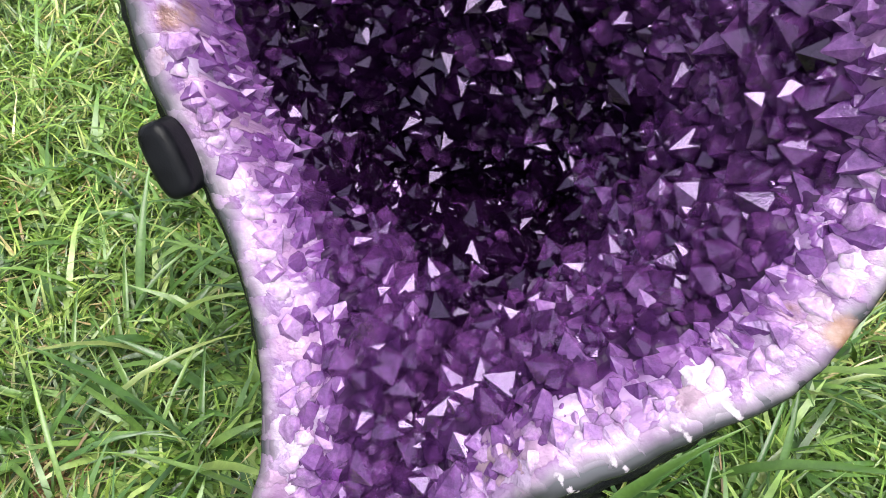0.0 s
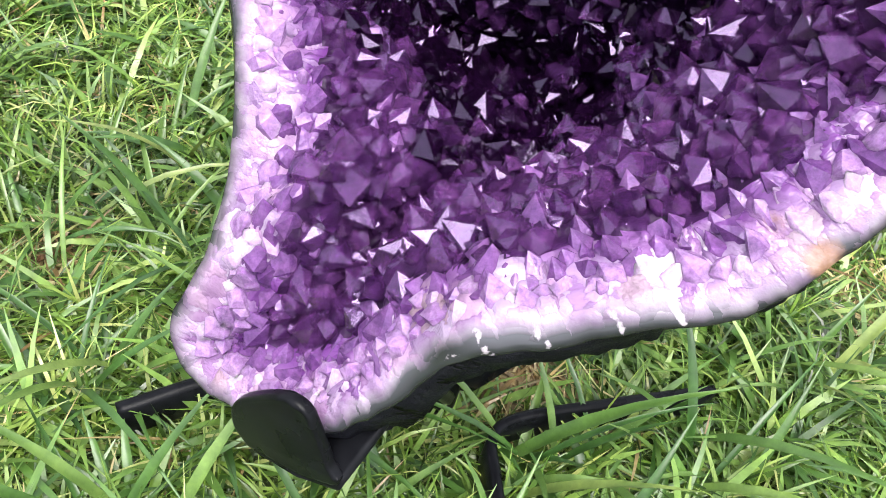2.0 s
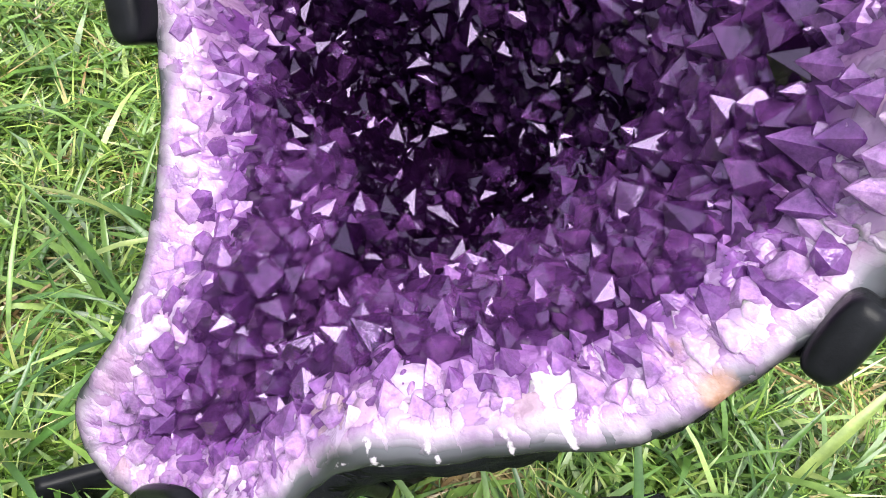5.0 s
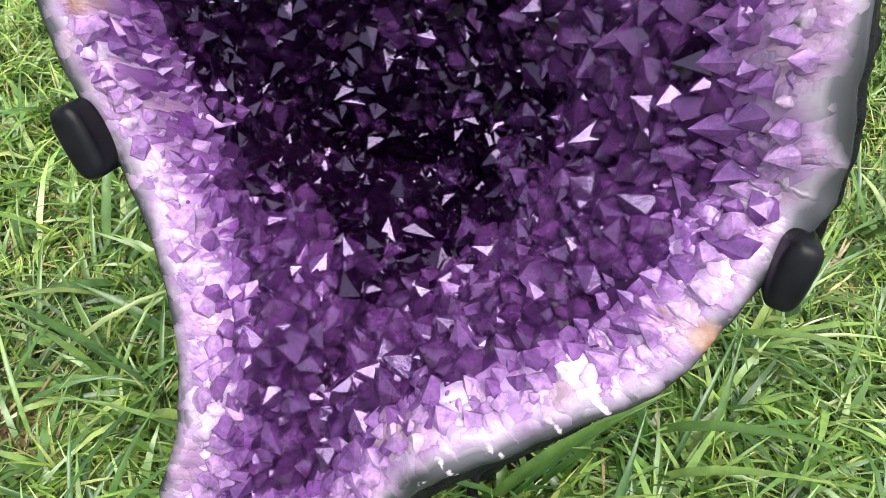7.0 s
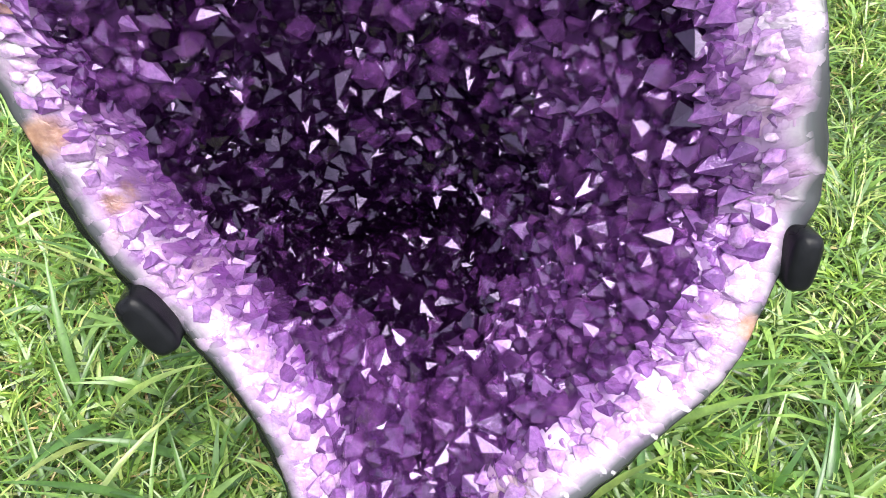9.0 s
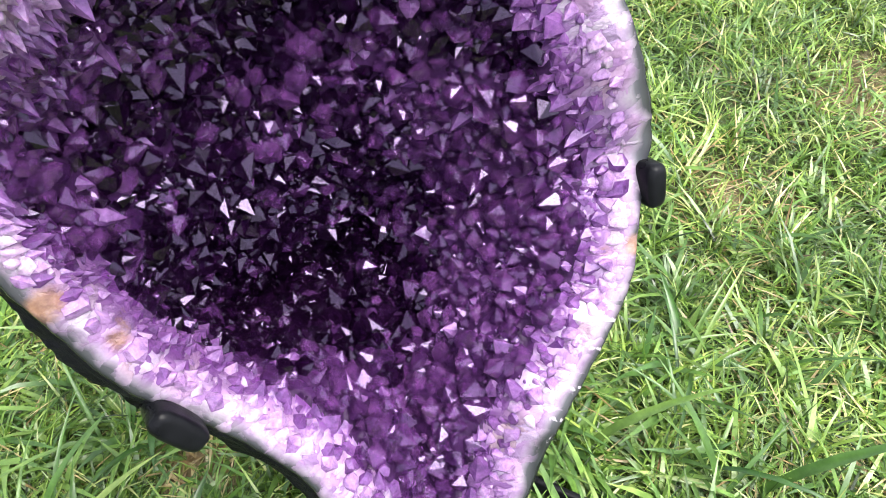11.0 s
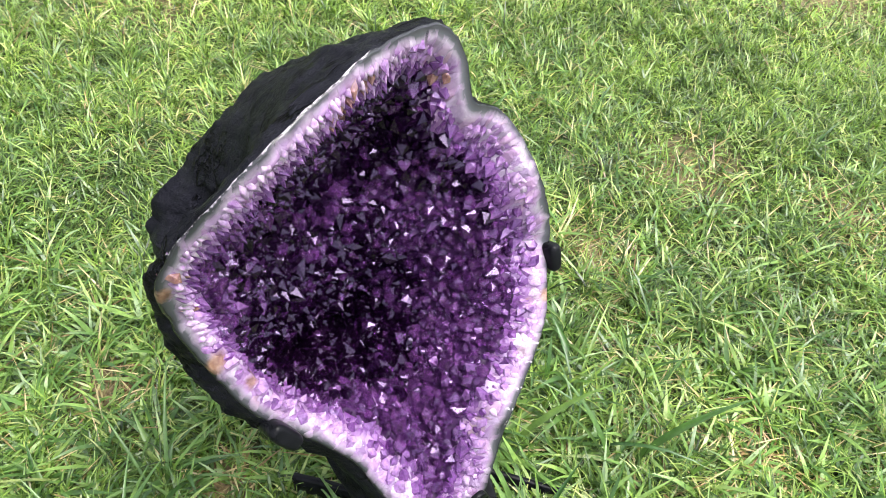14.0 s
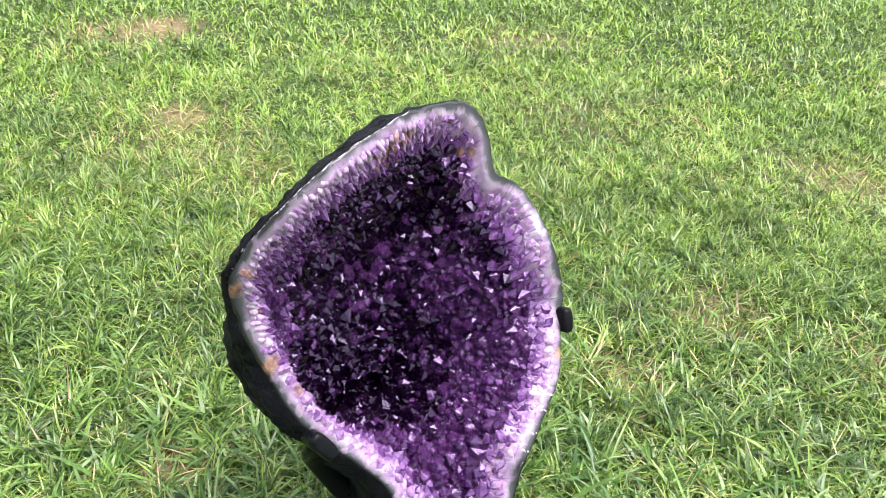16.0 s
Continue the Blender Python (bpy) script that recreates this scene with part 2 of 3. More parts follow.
b.inputs["Subsurface Scale"].default_value = 0.01
relief = math_node(nt, "MULTIPLY", math_node(nt, "ADD", split.outputs[2], math_node(nt, "MULTIPLY", cells.outputs["Distance"], -0.6)), fade)
bump(nt, b, math_node(nt, "ADD", relief, math_node(nt, "MULTIPLY", math_node(nt, "MULTIPLY", streak, 0.6), inner)), 0.9, 0.006)


# ---- helpers for meshes ----
def mesh_from(name, verts, faces, mats, smooth=False, mat_index=None):
    me = bpy.data.meshes.new(name)
    me.from_pydata([tuple(p) for p in verts], [], [tuple(f) for f in faces])
    for m in mats:
        me.materials.append(m)
    if mat_index is not None:
        me.polygons.foreach_set("material_index", np.asarray(mat_index, dtype=np.int32))
    me.polygons.foreach_set("use_smooth", np.full(len(me.polygons), smooth))
    me.update()
    return me


def quick_mesh(name, co, tris, mat):
    """A large mesh straight from arrays: co (n, 3), tris (m, 3)."""
    me = bpy.data.meshes.new(name)
    me.vertices.add(len(co))
    me.vertices.foreach_set("co", co.astype(np.float32).ravel())
    me.loops.add(tris.size)
    me.loops.foreach_set("vertex_index", tris.astype(np.int32).ravel())
    me.polygons.add(len(tris))
    me.polygons.foreach_set("loop_start", np.arange(0, tris.size, 3, dtype=np.int32))
    me.polygons.foreach_set("use_smooth", np.ones(len(tris), dtype=bool))
    me.materials.append(mat)
    me.update(calc_edges=True)
    return me


def part(name, data, parent, label="", kind=""):
    ob = new(name, data)
    ob.parent = parent
    return tagged(ob, label, kind=kind)


# ---- the ground ----
def ground_height(x, y):
    return (0.010 * np.sin(2.3 * x + 0.7) * np.cos(1.9 * y) + 0.006 * np.sin(5.1 * x - 3.3 * y + 1.0)
            + 0.004 * np.sin(9.7 * y + 4.0 * x)) - 0.008


near = np.linspace(-1.5, 6.0, 151)
axis = np.concatenate([[-3000, -600, -120, -30, -8, -3], near, [8, 14, 30, 120, 600, 3000]])
gx, gy = np.meshgrid(axis, axis)
far = np.clip((np.hypot(gx, gy) - 6) / 6, 0, 1)
gz = ground_height(gx, gy) * (1 - far)
n = len(axis)
quads = [(j * n + i, j * n + i + 1, (j + 1) * n + i + 1, (j + 1) * n + i) for j in range(n - 1) for i in range(n - 1)]
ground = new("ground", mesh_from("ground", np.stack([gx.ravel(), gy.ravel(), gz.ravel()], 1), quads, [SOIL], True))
GROUND_XY = (gx.ravel(), gy.ravel())
tagged(ground, "brown soil, and thatch coloured dark for shade under the mown lawn", "ground", kind="structure")


def blades(count, where, length, width, lean, droop, rng, segs=3, fold=0.0):
    """Bent, tapered, folded leaf blades. where(rng, n) gives x, y; length, width, lean, droop are (low, high)."""
    x, y = where(rng, count)
    k = len(x)
    tuft = (np.sin(x * 31 + 2 * np.sin(y * 13)) * np.sin(y * 27 + 2 * np.sin(x * 11 + 1)) + np.sin(x * 57 - y * 43)) / 2
    L = rng.uniform(*length, k) * rng.uniform(0.7, 1.3, k) * (1 + 0.65 * tuft)
    W = rng.uniform(*width, k)
    a = rng.uniform(0, 2 * np.pi, k)
    tilt = rng.uniform(*lean, k)
    bend = rng.uniform(*droop, k)
    ca, sa = np.cos(a), np.sin(a)
    twist = rng.normal(0, 0.5, k)
    px, pz = np.zeros(k), np.zeros(k)
    rows = []
    for s in range(segs + 1):
        f = s / segs
        ang = tilt + bend * f
        w = W * 0.5 * (1.0 if segs == 2 and s == 0 else max(0.06, (0.72 + 1.1 * f) if f < 0.25 else 1.0 if f < 0.5 else 1 - 1.88 * (f - 0.5)))
        tw = twist * f
        cx, cy = x + px * ca, y + px * sa
        wx, wy, wz = -sa * np.cos(tw) * w, ca * np.cos(tw) * w, np.sin(tw) * w
        rows.append(np.stack([cx - wx, cy - wy, pz - wz], 1))
        if fold:
            rows.append(np.stack([cx + np.cos(ang) * ca * fold * w, cy + np.cos(ang) * sa * fold * w, pz - np.sin(ang) * fold * w], 1))
        rows.append(np.stack([cx + wx, cy + wy, pz + wz], 1))
        px = px + np.sin(ang) * L / segs
        pz = np.maximum(pz + np.cos(ang) * L / segs, 0.002)
    co = np.stack(rows, 1)
    co[:, :, 2] += ground_height(x, y)[:, None] - 0.004 + (0.007 * np.maximum(tuft, 0))[:, None]
    wide = 3 if fold else 2
    base = np.arange(k)[:, None] * (wide * (segs + 1))
    tri = []
    for s in range(segs):
        for c in range(wide - 1):
            o = wide * s + c
            tri += [base + [o, o + 1, o + wide + 1], base + [o, o + wide + 1, o + wide]]
    return co.reshape(-1, 3), np.concatenate([q.reshape(-1, 3) for q in tri])


# thin or bare places in the lawn: x, y, reach, bareness
BARE = [(1.53, 3.24, 0.17, 0.9), (1.25, 3.35, 0.15, 0.5), (0.93, 2.25, 0.12, 0.8), (0.81, 1.93, 0.14, 0.25), (0.64, 2.13, 0.12, 0.2), (0.86, 1.73, 0.14, 0.5),
        (1.07, 0.33, 0.13, 0.6), (1.17, -0.02, 0.10, 0.5), (2.10, 0.36, 0.2, 0.5), (0.70, 0.37, 0.07, 0.6), (0.49, 0.68, 0.06, 0.7), (-0.09, 0.58, 0.06, 0.8),
        (-0.07, 0.86, 0.08, 0.7), (0.13, 0.45, 0.05, 0.8), (0.456, -0.075, 0.05, 0.6), (2.6, 1.9, 0.25, 0.4), (1.9, 1.2, 0.2, 0.3), (-0.32, 0.415, 0.045, 0.8), (0.12, 0.465, 0.05, 0.8)]


def bareness(x, y):
    return np.clip(sum(h * np.exp(-((x - a) ** 2 + (y - b) ** 2) / (r * r)) for a, b, r, h in BARE), 0, 1)


def wedge(r0, r1, power=1.0):
    """Places on the lawn between two distances from its near corner, within the open side."""
    def where(rng, k):
        r = r0 + (r1 - r0) * rng.uniform(0, 1, k) ** power + np.abs(rng.normal(0, 0.12, k))
        a = np.radians(rng.uniform(-8, 88, k) + rng.normal(0, 4, k))
        x, y = -0.95 + r * np.cos(a), -0.5 + r * np.sin(a)
        keep = rng.uniform(0, 1, k) > bareness(x, y) * 1.1
        return x[keep], y[keep]
    return where


def round_about(rng, k):
    """The rest of the lawn, on the side that the camera keeps at its back."""
    r = 0.2 + 6.4 * rng.uniform(0, 1, k) ** 0.6
    a = np.radians(rng.uniform(86, 354, k))
    return -0.95 + r * np.cos(a), -0.5 + r * np.sin(a)


def beside_bare(rng, k):
    which = rng.integers(0, len(BARE), k)
    b = np.array(BARE)[which]
    return b[:, 0] + rng.normal(0, 0.75, k) * b[:, 2], b[:, 1] + rng.normal(0, 0.75, k) * b[:, 2]


def patchy(where, scale, cut, seed):
    def inner(rng, k):
        x, y = where(rng, int(k * 2.2))
        v = (np.sin(x * scale + seed) + np.sin(y * scale * 1.13 + 2 * seed) + np.sin((x + y) * scale * 0.71 + 3 * seed)
             + np.sin((x - y) * scale * 1.7 + seed)) / 4
        keep = v + rng.normal(0, 0.25, len(x)) > cut
        return x[keep][:k], y[keep][:k]
    return inner


def lawn(name, label, mat, batches):
    cos, tris, n0 = [], [], 0
    for co, tri in batches:
        cos.append(co)
        tris.append(tri + n0)
        n0 += len(co)
    ob = new(name, quick_mesh(name, np.concatenate(cos), np.concatenate(tris), mat))
    return tagged(ob, label, "grass", kind="stuff")


spots = ground.data.attributes.new("bare", "FLOAT", "POINT")
spots.data.foreach_set("value", bareness(*GROUND_XY).astype(np.float32))

rng = np.random.default_rng(7)
lawn("lawn_grass", "dense mown green lawn of mixed fine blades", LAWN, [
    blades(215000, wedge(0.5, 2.9), (0.022, 0.062), (0.0013, 0.0042), (0.25, 1.4), (0.3, 2.0), rng),
])
lawn("far_lawn_grass", "mown lawn further off, mixed fine blades tinted paler for haze", PALE, [
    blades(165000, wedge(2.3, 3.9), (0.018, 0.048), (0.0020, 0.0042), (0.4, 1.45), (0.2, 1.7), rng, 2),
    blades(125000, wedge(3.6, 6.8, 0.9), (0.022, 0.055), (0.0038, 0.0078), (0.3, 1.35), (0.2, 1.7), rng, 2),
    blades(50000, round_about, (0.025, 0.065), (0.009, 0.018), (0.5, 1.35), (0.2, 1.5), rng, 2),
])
lawn("broad_leaf_grass", "longer broad bent green blades in tufts", BROAD, [
    blades(19000, patchy(wedge(0.5, 1.7), 6.0, -0.4, 1.3), (0.04, 0.085), (0.0042, 0.0092), (0.5, 1.45), (0.3, 1.5), rng),
    blades(12000, patchy(wedge(1.5, 2.5), 6.0, -0.2, 1.3), (0.035, 0.075), (0.0035, 0.007), (0.6, 1.45), (0.3, 1.5), rng),
    blades(7000, patchy(wedge(2.2, 6.4, 0.8), 4.0, 0.15, 2.1), (0.03, 0.065), (0.004, 0.007), (0.5, 1.3), (0.3, 1.2), rng, 2),
])
lawn("dry_grass", "dead straw-coloured clippings lying in the lawn", STRAW, [
    blades(16000, patchy(wedge(0.6, 4.2, 0.8), 5.0, -0.05, 4.2), (0.03, 0.08), (0.0018, 0.004), (0.9, 1.5), (0.0, 0.4), rng),
    blades(3000, beside_bare, (0.03, 0.07), (0.002, 0.0045), (0.9, 1.5), (0.0, 0.3), rng),
])


def leaf(seed, length, width):
    """One long arching, folded leaf, rooted at its origin and leaning along x."""
    r = np.random.default_rng(seed)
    r.uniform(0, 1, seed)
    co, tri = blades(1, lambda g, k: (np.zeros(1), np.zeros(1)), length, width, (0.35, 1.1), (0.5, 1.6), r, 6, 0.45)
    co[:, 2] -= co[:, 2].min()
    return quick_mesh("leaf", co, tri, LEAF)


LEAVES = [leaf(20 + i, (0.08, 0.19), (0.006, 0.013)) for i in range(16)]
trng = random.Random(5)
for i, (x, y) in enumerate([(-0.20, 0.46), (-0.28, 0.60), (-0.14, 0.66), (-0.22, 0.30), (-0.12, 0.20), (-0.02, 0.13), (0.10, 0.16), (0.16, 0.34), (0.22, 0.31),
                            (0.30, 0.40), (0.03, 0.26), (-0.06, 0.33), (-0.33, 0.44), (0.40, 0.25), (0.30, 0.15), (-0.25, 0.78), (0.38, 0.56), (0.62, 0.72)]):
    clump = new("grass_tuft")
    clump.empty_display_size = 0.02
    clump.location = (x, y, float(ground_height(x, y)) - 0.004)
    tagged(clump, "clump of long broad arching green grass blades", "grass tuft", "tufts round the stand")
    for _ in range(30):
        blade = part("leaf", trng.choice(LEAVES), clump)
        blade.matrix_basis = pose(trng.gauss(0, 0.022), trng.gauss(0, 0.022), 0, 0, 0, trng.uniform(0, 360)) @ Matrix.Scale(trng.uniform(0.6, 1.05), 4)

DEAD, nt, b = material("dead_leaf")
nt.links.new(ramp(nt, noise_tex(nt, 120, 5, 0.7), [(0.3, (0.10, 0.045, 0.022)), (0.55, (0.27, 0.14, 0.07)), (0.75, (0.42, 0.28, 0.17))]), b.inputs["Base Color"])
b.inputs["Roughness"].default_value = 0.7
bump(nt, b, noise_tex(nt, 300, 4), 0.4, 0.002)


def dead_leaf(seed, long, wide):
    """A dry curled leaf with a raised midrib and crisp, turned-up edges."""
    r = random.Random(seed)
    curl, twist = r.uniform(0.9, 1.6), r.uniform(-0.5, 0.5)
    bm = bmesh.new()
    rings = []
    for i in range(9):
        f = i / 8
        half = wide / 2 * max(math.sin(math.pi * min(f * 0.92 + 0.04, 1)) ** 0.8, 0.04)
        row = []
        for j in range(7):
            g = (j - 3) / 3
            a = g * curl
            side = half * math.sin(a) / max(math.sin(curl) if curl < 1.5 else 1.0, 0.6)
            row.append(bm.verts.new((long * (f - 0.5), side + twist * long * (f - 0.5) ** 2 + r.uniform(-0.0004, 0.0004),
                                     half * (1 - math.cos(a)) + 0.004 * math.sin(math.pi * f) - 0.0012 * (abs(g) < 0.1) + 0.001)))
        rings.append(row)
    for a, b in zip(rings, rings[1:]):
        for j in range(6):
            bm.faces.new((a[j], a[j + 1], b[j + 1], b[j])).smooth = True
    bmesh.ops.solidify(bm, geom=bm.faces[:], thickness=0.0006)
    me = bpy.data.meshes.new("dead_leaf")
    bm.to_mesh(me)
    bm.free()
    me.materials.append(DEAD)
    return me


for i, (x, y, long, turned) in enumerate([(0.105, 0.452, 0.032, 20), (0.140, 0.468, 0.026, 110), (0.120, 0.485, 0.030, 70), (0.452, -0.072, 0.030, 150), (-0.062, 0.832, 0.034, 40), (-0.040, 0.802, 0.026, 95), (-0.318, 0.412, 0.028, 60)]):
    ob = new("dead_leaf", dead_leaf(i, long, long * 0.5))
    ob.matrix_world = pose(x, y, float(ground_height(x, y)) + 0.004, 5, -4, turned)
    tagged(ob, "curled dry brown leaf lying in the lawn", "leaf", "fallen leaves")

# ---- the geode ----
TIP = Vector((-0.10, -0.30, 0.0))
FACE = Matrix(((0.9697, 0.0887, -0.2276), (-0.2443, 0.3519, -0.9036), (0.0, 0.9318, 0.3629))).to_4x4()
FACE.translation = (0.0594, 0.3057, 0.4797)
# the cut edge: across, up and out of the plane of the face
OUTLINE = [
    (0.043, 0.310, 0.004), (0.077, 0.294, -0.004), (0.096, 0.262, -0.013), (0.098, 0.225, -0.017), (0.103, 0.204, -0.020), (0.136, 0.185, -0.030),
    (0.157, 0.151, -0.024), (0.162, 0.105, -0.006), (0.172, 0.060, -0.008), (0.183, 0.008, -0.022), (0.161, -0.041, -0.010), (0.146, -0.077, -0.001),
    (0.128, -0.103, 0.004), (0.101, -0.119, 0.014), (0.073, -0.145, 0.018), (0.042, -0.166, 0.025), (0.025, -0.193, 0.020), (0.017, -0.217, 0.015),
    (0.001, -0.245, 0.014), (-0.023, -0.273, 0.011), (-0.068, -0.294, 0.004), (-0.105, -0.300, -0.001), (-0.125, -0.286, -0.001), (-0.130, -0.262, 0.001),
    (-0.123, -0.225, -0.003), (-0.132, -0.186, -0.023), (-0.143, -0.143, -0.030), (-0.166, -0.106, -0.046), (-0.199, -0.064, -0.058), (-0.224, -0.025, -0.057),
    (-0.243, 0.027, -0.058), (-0.259, 0.078, -0.057), (-0.268, 0.125, -0.053), (-0.274, 0.169, -0.032), (-0.252, 0.210, -0.005), (-0.213, 0.247, 0.027),
    (-0.160, 0.278, 0.042), (-0.098, 0.298, 0.036), (-0.030, 0.312, 0.021),
]
SHEAR = 0.47      # the hollow runs back and down from the opening
MID = np.array((-0.045, 0.0))


def closed_spline(points, per):
    p, out = np.array(points), []
    for i in range(len(p)):
        a, b, c, d = p[i - 1], p[i], p[(i + 1) % len(p)], p[(i + 2) % len(p)]
        for s in np.arange(per) / per:
            out.append(0.5 * (2 * b + (c - a) * s + (2 * a - 5 * b + 4 * c - d) * s * s + (3 * b - a - 3 * c + d) * s ** 3))
    return np.array(out)


EDGE = closed_spline(OUTLINE, 12)[::-1]          # anticlockwise
EDGE, EDGE_OUT = EDGE[:, :2], EDGE[:, 2]
EDGE = EDGE + 0.0018 * np.array([[noise.noise(Vector((x * 70, y * 70, z))) for z in (0.0, 9.0)] for x, y in EDGE])


def by_angle(u, v, table):
    a = np.degrees(np.arctan2(v - 0.03, u))
    t = np.array(table)
    return np.interp(a, t[:, 0], t[:, 1])


SLOPE = [(-180, 3.8), (-165, 3.2), (-150, 1.2), (-130, 0.75), (-110, 0.35), (-90, 0.95), (-65, 0.95), (-30, 0.57), (0, 0.5), (50, 1.6), (90, 2.3), (130, 2.6),
         (160, 1.7), (172, 2.8), (180, 3.8)]
FLAT = [(-180, .030), (-150, .024), (-120, .016), (140, .016), (160, .024), (180, .030)]
OPEN = np.stack([EDGE[:, 0], EDGE[:, 1] - SHEAR * EDGE_OUT], 1)     # the opening, seen along the hollow's axis
OPEN_AT = np.degrees(np.arctan2(OPEN[:, 1] - 0.03, OPEN[:, 0]))


GREY = [(-180, .004), (-150, .003), (-120, .001), (-95, .001), (-88, .005), (-78, .008), (-60, .006), (-45, .002), (-30, .001),
        (-17, .001), (-10, .010), (-5, .010), (0, .002), (4, .009), (14, .010), (20, .003), (40, .003), (60, .012), (75, .010), (90, .006), (110, .003), (135, .003), (150, .006), (165, .006), (180, .003)]
# brown stains on the rim: place on the face, reach, strength
RUST = [(-0.240, 0.056, 0.014, 1.0), (-0.214, 0.012, 0.011, 0.9), (-0.050, 0.276, 0.014, 0.8), (-0.078, 0.272, 0.015, 0.8),
        (0.147, -0.062, 0.010, 0.9), (0.125, -0.060, 0.008, 0.6), (0.070, 0.226, 0.016, 0.5), (-0.268, 0.160, 0.012, 0.8), (-0.255, 0.125, 0.020, 0.2)]


# pale healed cracks that cross the grey band: both ends on the face
SEAMS = [(0.037, -0.154, 0.049, -0.161), (0.061, -0.141, 0.072, -0.146), (0.085, -0.118, 0.0935, -0.1235), (0.105, -0.103, 0.114, -0.109)]


def to_edge(u, v):
    """Distance from the cut edge, and the running length along it, for arrays of places in the opening."""
    p = np.stack([u, v], -1).reshape(-1, 2)
    best, run = np.full(len(p), 9.0), np.zeros(len(p))
    total = 0.0
    for i in range(len(OPEN)):
        a, b = OPEN[i - 1], OPEN[i]
        ab = b - a
        L = np.hypot(*ab)
        s = np.clip(((p - a) @ ab) / (L * L), 0, 1)
        d = np.hypot(*(p - a - s[:, None] * ab).T)
        hit = d < best
        best[hit], run[hit] = d[hit], total + s[hit] * L
        total += L
    return best.reshape(np.shape(u)), run.reshape(np.shape(u))


def hollow(u, v, d):
    """Height of the lining over the face's plane (negative: inside), at a place in the opening."""
    rise = np.interp(np.degrees(np.arctan2(v - 0.03, u)), OPEN_AT[np.argsort(OPEN_AT)], EDGE_OUT[np.argsort(OPEN_AT)] + 0.002, period=360)
    flat = by_angle(u, v, FLAT)
    x = np.maximum(d - flat, 0)
    wall = rise - 0.004 * np.minimum(d / flat, 1) ** 2 - by_angle(u, v, SLOPE) * x - 1.08 * np.maximum(x - 0.05, 0)
    back = np.minimum(-0.272 + 0.536 * u + 1.512 * v + 4.06 * u * u - 3.94 * v * v, rise - 0.012 - 0.75 * x)
    k = 80.0
    return np.log(np.exp(k * np.maximum(wall, -1)) + np.exp(k * back)) / k


geode = new("geode")
geode.empty_display_size = 0.05
geode.matrix_world = FACE @ Matrix.Translation(TIP)
tagged(geode, "large amethyst geode, black outside, pale rim, purple crystals, on steel stand", "geode")


def geode_part(name, data, label="", kind=""):
    ob = part(name, data, geode, label, kind)
    ob.location = -TIP
    return ob


def cell(i, j, n):
    return (j * n + i, j * n + (i + 1) % n, (j + 1) * n + (i + 1) % n, (j + 1) * n + i)


NE = len(EDGE)
# lining of the hollow and the pale cut band, as rings that shrink from the edge to the middle
reach = np.hypot(*(OPEN - MID).T)
rows_in = np.concatenate([[0, 0.002], np.arange(1, 19) * 0.003 + 0.001])
RB = len(rows_in)
steps = np.concatenate([1 - rows_in[:, None] / reach, np.linspace(1, 0.03, 48)[1:, None] * (1 - rows_in[-1] / reach)])
uv = MID + (OPEN - MID)[None] * steps[..., None]
dist, run = to_edge(uv[..., 0], uv[..., 1])
w = hollow(uv[..., 0], uv[..., 1], dist)
w[0] = EDGE_OUT
RW = RB + 15
broken = np.array([[noise.cell(Vector((r * 150, d * 80, 0))) + noise.noise(Vector((r * 260, d * 170, 3))) for r, d in zip(rr, dd)] for rr, dd in zip(run[:RW], dist[:RW])])
w[:RW] += broken * 0.0035 * np.clip((dist[:RW] - 0.014) / 0.02, 0, 1)
pts = np.stack([uv[..., 0], uv[..., 1] + SHEAR * w, w], -1)
rows = len(steps)
allp, alld = pts.reshape(-1, 3), dist.ravel()
every = [cell(i, j, NE) for j in range(rows - 1) for i in range(NE)]
near_edge = [max(alld[list(f)]) < 0.048 and (j // NE < RB + 14) for j, f in enumerate(every)]


def picked(name, faces, mat):
    used = sorted({i for f in faces for i in f})
    at = {k: i for i, k in enumerate(used)}
    return mesh_from(name, allp[used], [tuple(at[i] for i in f) for f in faces], [mat], True), used


rim, used = picked("rim", [f for f, e in zip(every, near_edge) if e], RIM)
band = rim.attributes.new("band", "FLOAT_VECTOR", "POINT")
ru, rv = allp[used, 0], allp[used, 1]
band.data.foreach_set("vector", np.stack([run.ravel()[used], alld[used], by_angle(ru, rv, GREY)], 1).astype(np.float32).ravel())
stains = rim.attributes.new("rust", "FLOAT", "POINT")
amount = sum(np.exp(-((ru - a) ** 2 + (rv - b) ** 2) / r ** 2) * h for a, b, r, h in RUST)
stains.data.foreach_set("value", amount.astype(np.float32))
seams = rim.attributes.new("seam", "FLOAT", "POINT")
amount = np.zeros(len(used))
for a, b, c, d in SEAMS:
    t = np.clip(((ru - a) * (c - a) + (rv - b) * (d - b)) / ((c - a) ** 2 + (d - b) ** 2), 0, 1)
    amount = np.maximum(amount, np.exp(-((ru - a - t * (c - a)) ** 2 + (rv - b - t * (d - b)) ** 2) / 0.002 ** 2))
angle = np.degrees(np.arctan2(rv - 0.03, ru))
amount = np.maximum(amount, np.interp(angle, (88, 98, 145, 152), (0, 0.75, 0.6, 0)) * np.exp(-(alld[used] / 0.0026) ** 2))
amount = np.maximum(amount, 0.55 * np.exp(-((np.hypot(ru - 0.037, rv + 0.176) - 0.007) / 0.0018) ** 2))     # pale ring in the agate eye
seams.data.foreach_set("value", amount.astype(np.float32))
eyes = rim.attributes.new("eye", "FLOAT", "POINT")
eyes.data.foreach_set("value", (1.5 * np.exp(-(np.hypot(ru - 0.036, rv + 0.178) / 0.013) ** 4)).astype(np.float32))
geode_part("rim", rim, "polished white and grey quartz band")
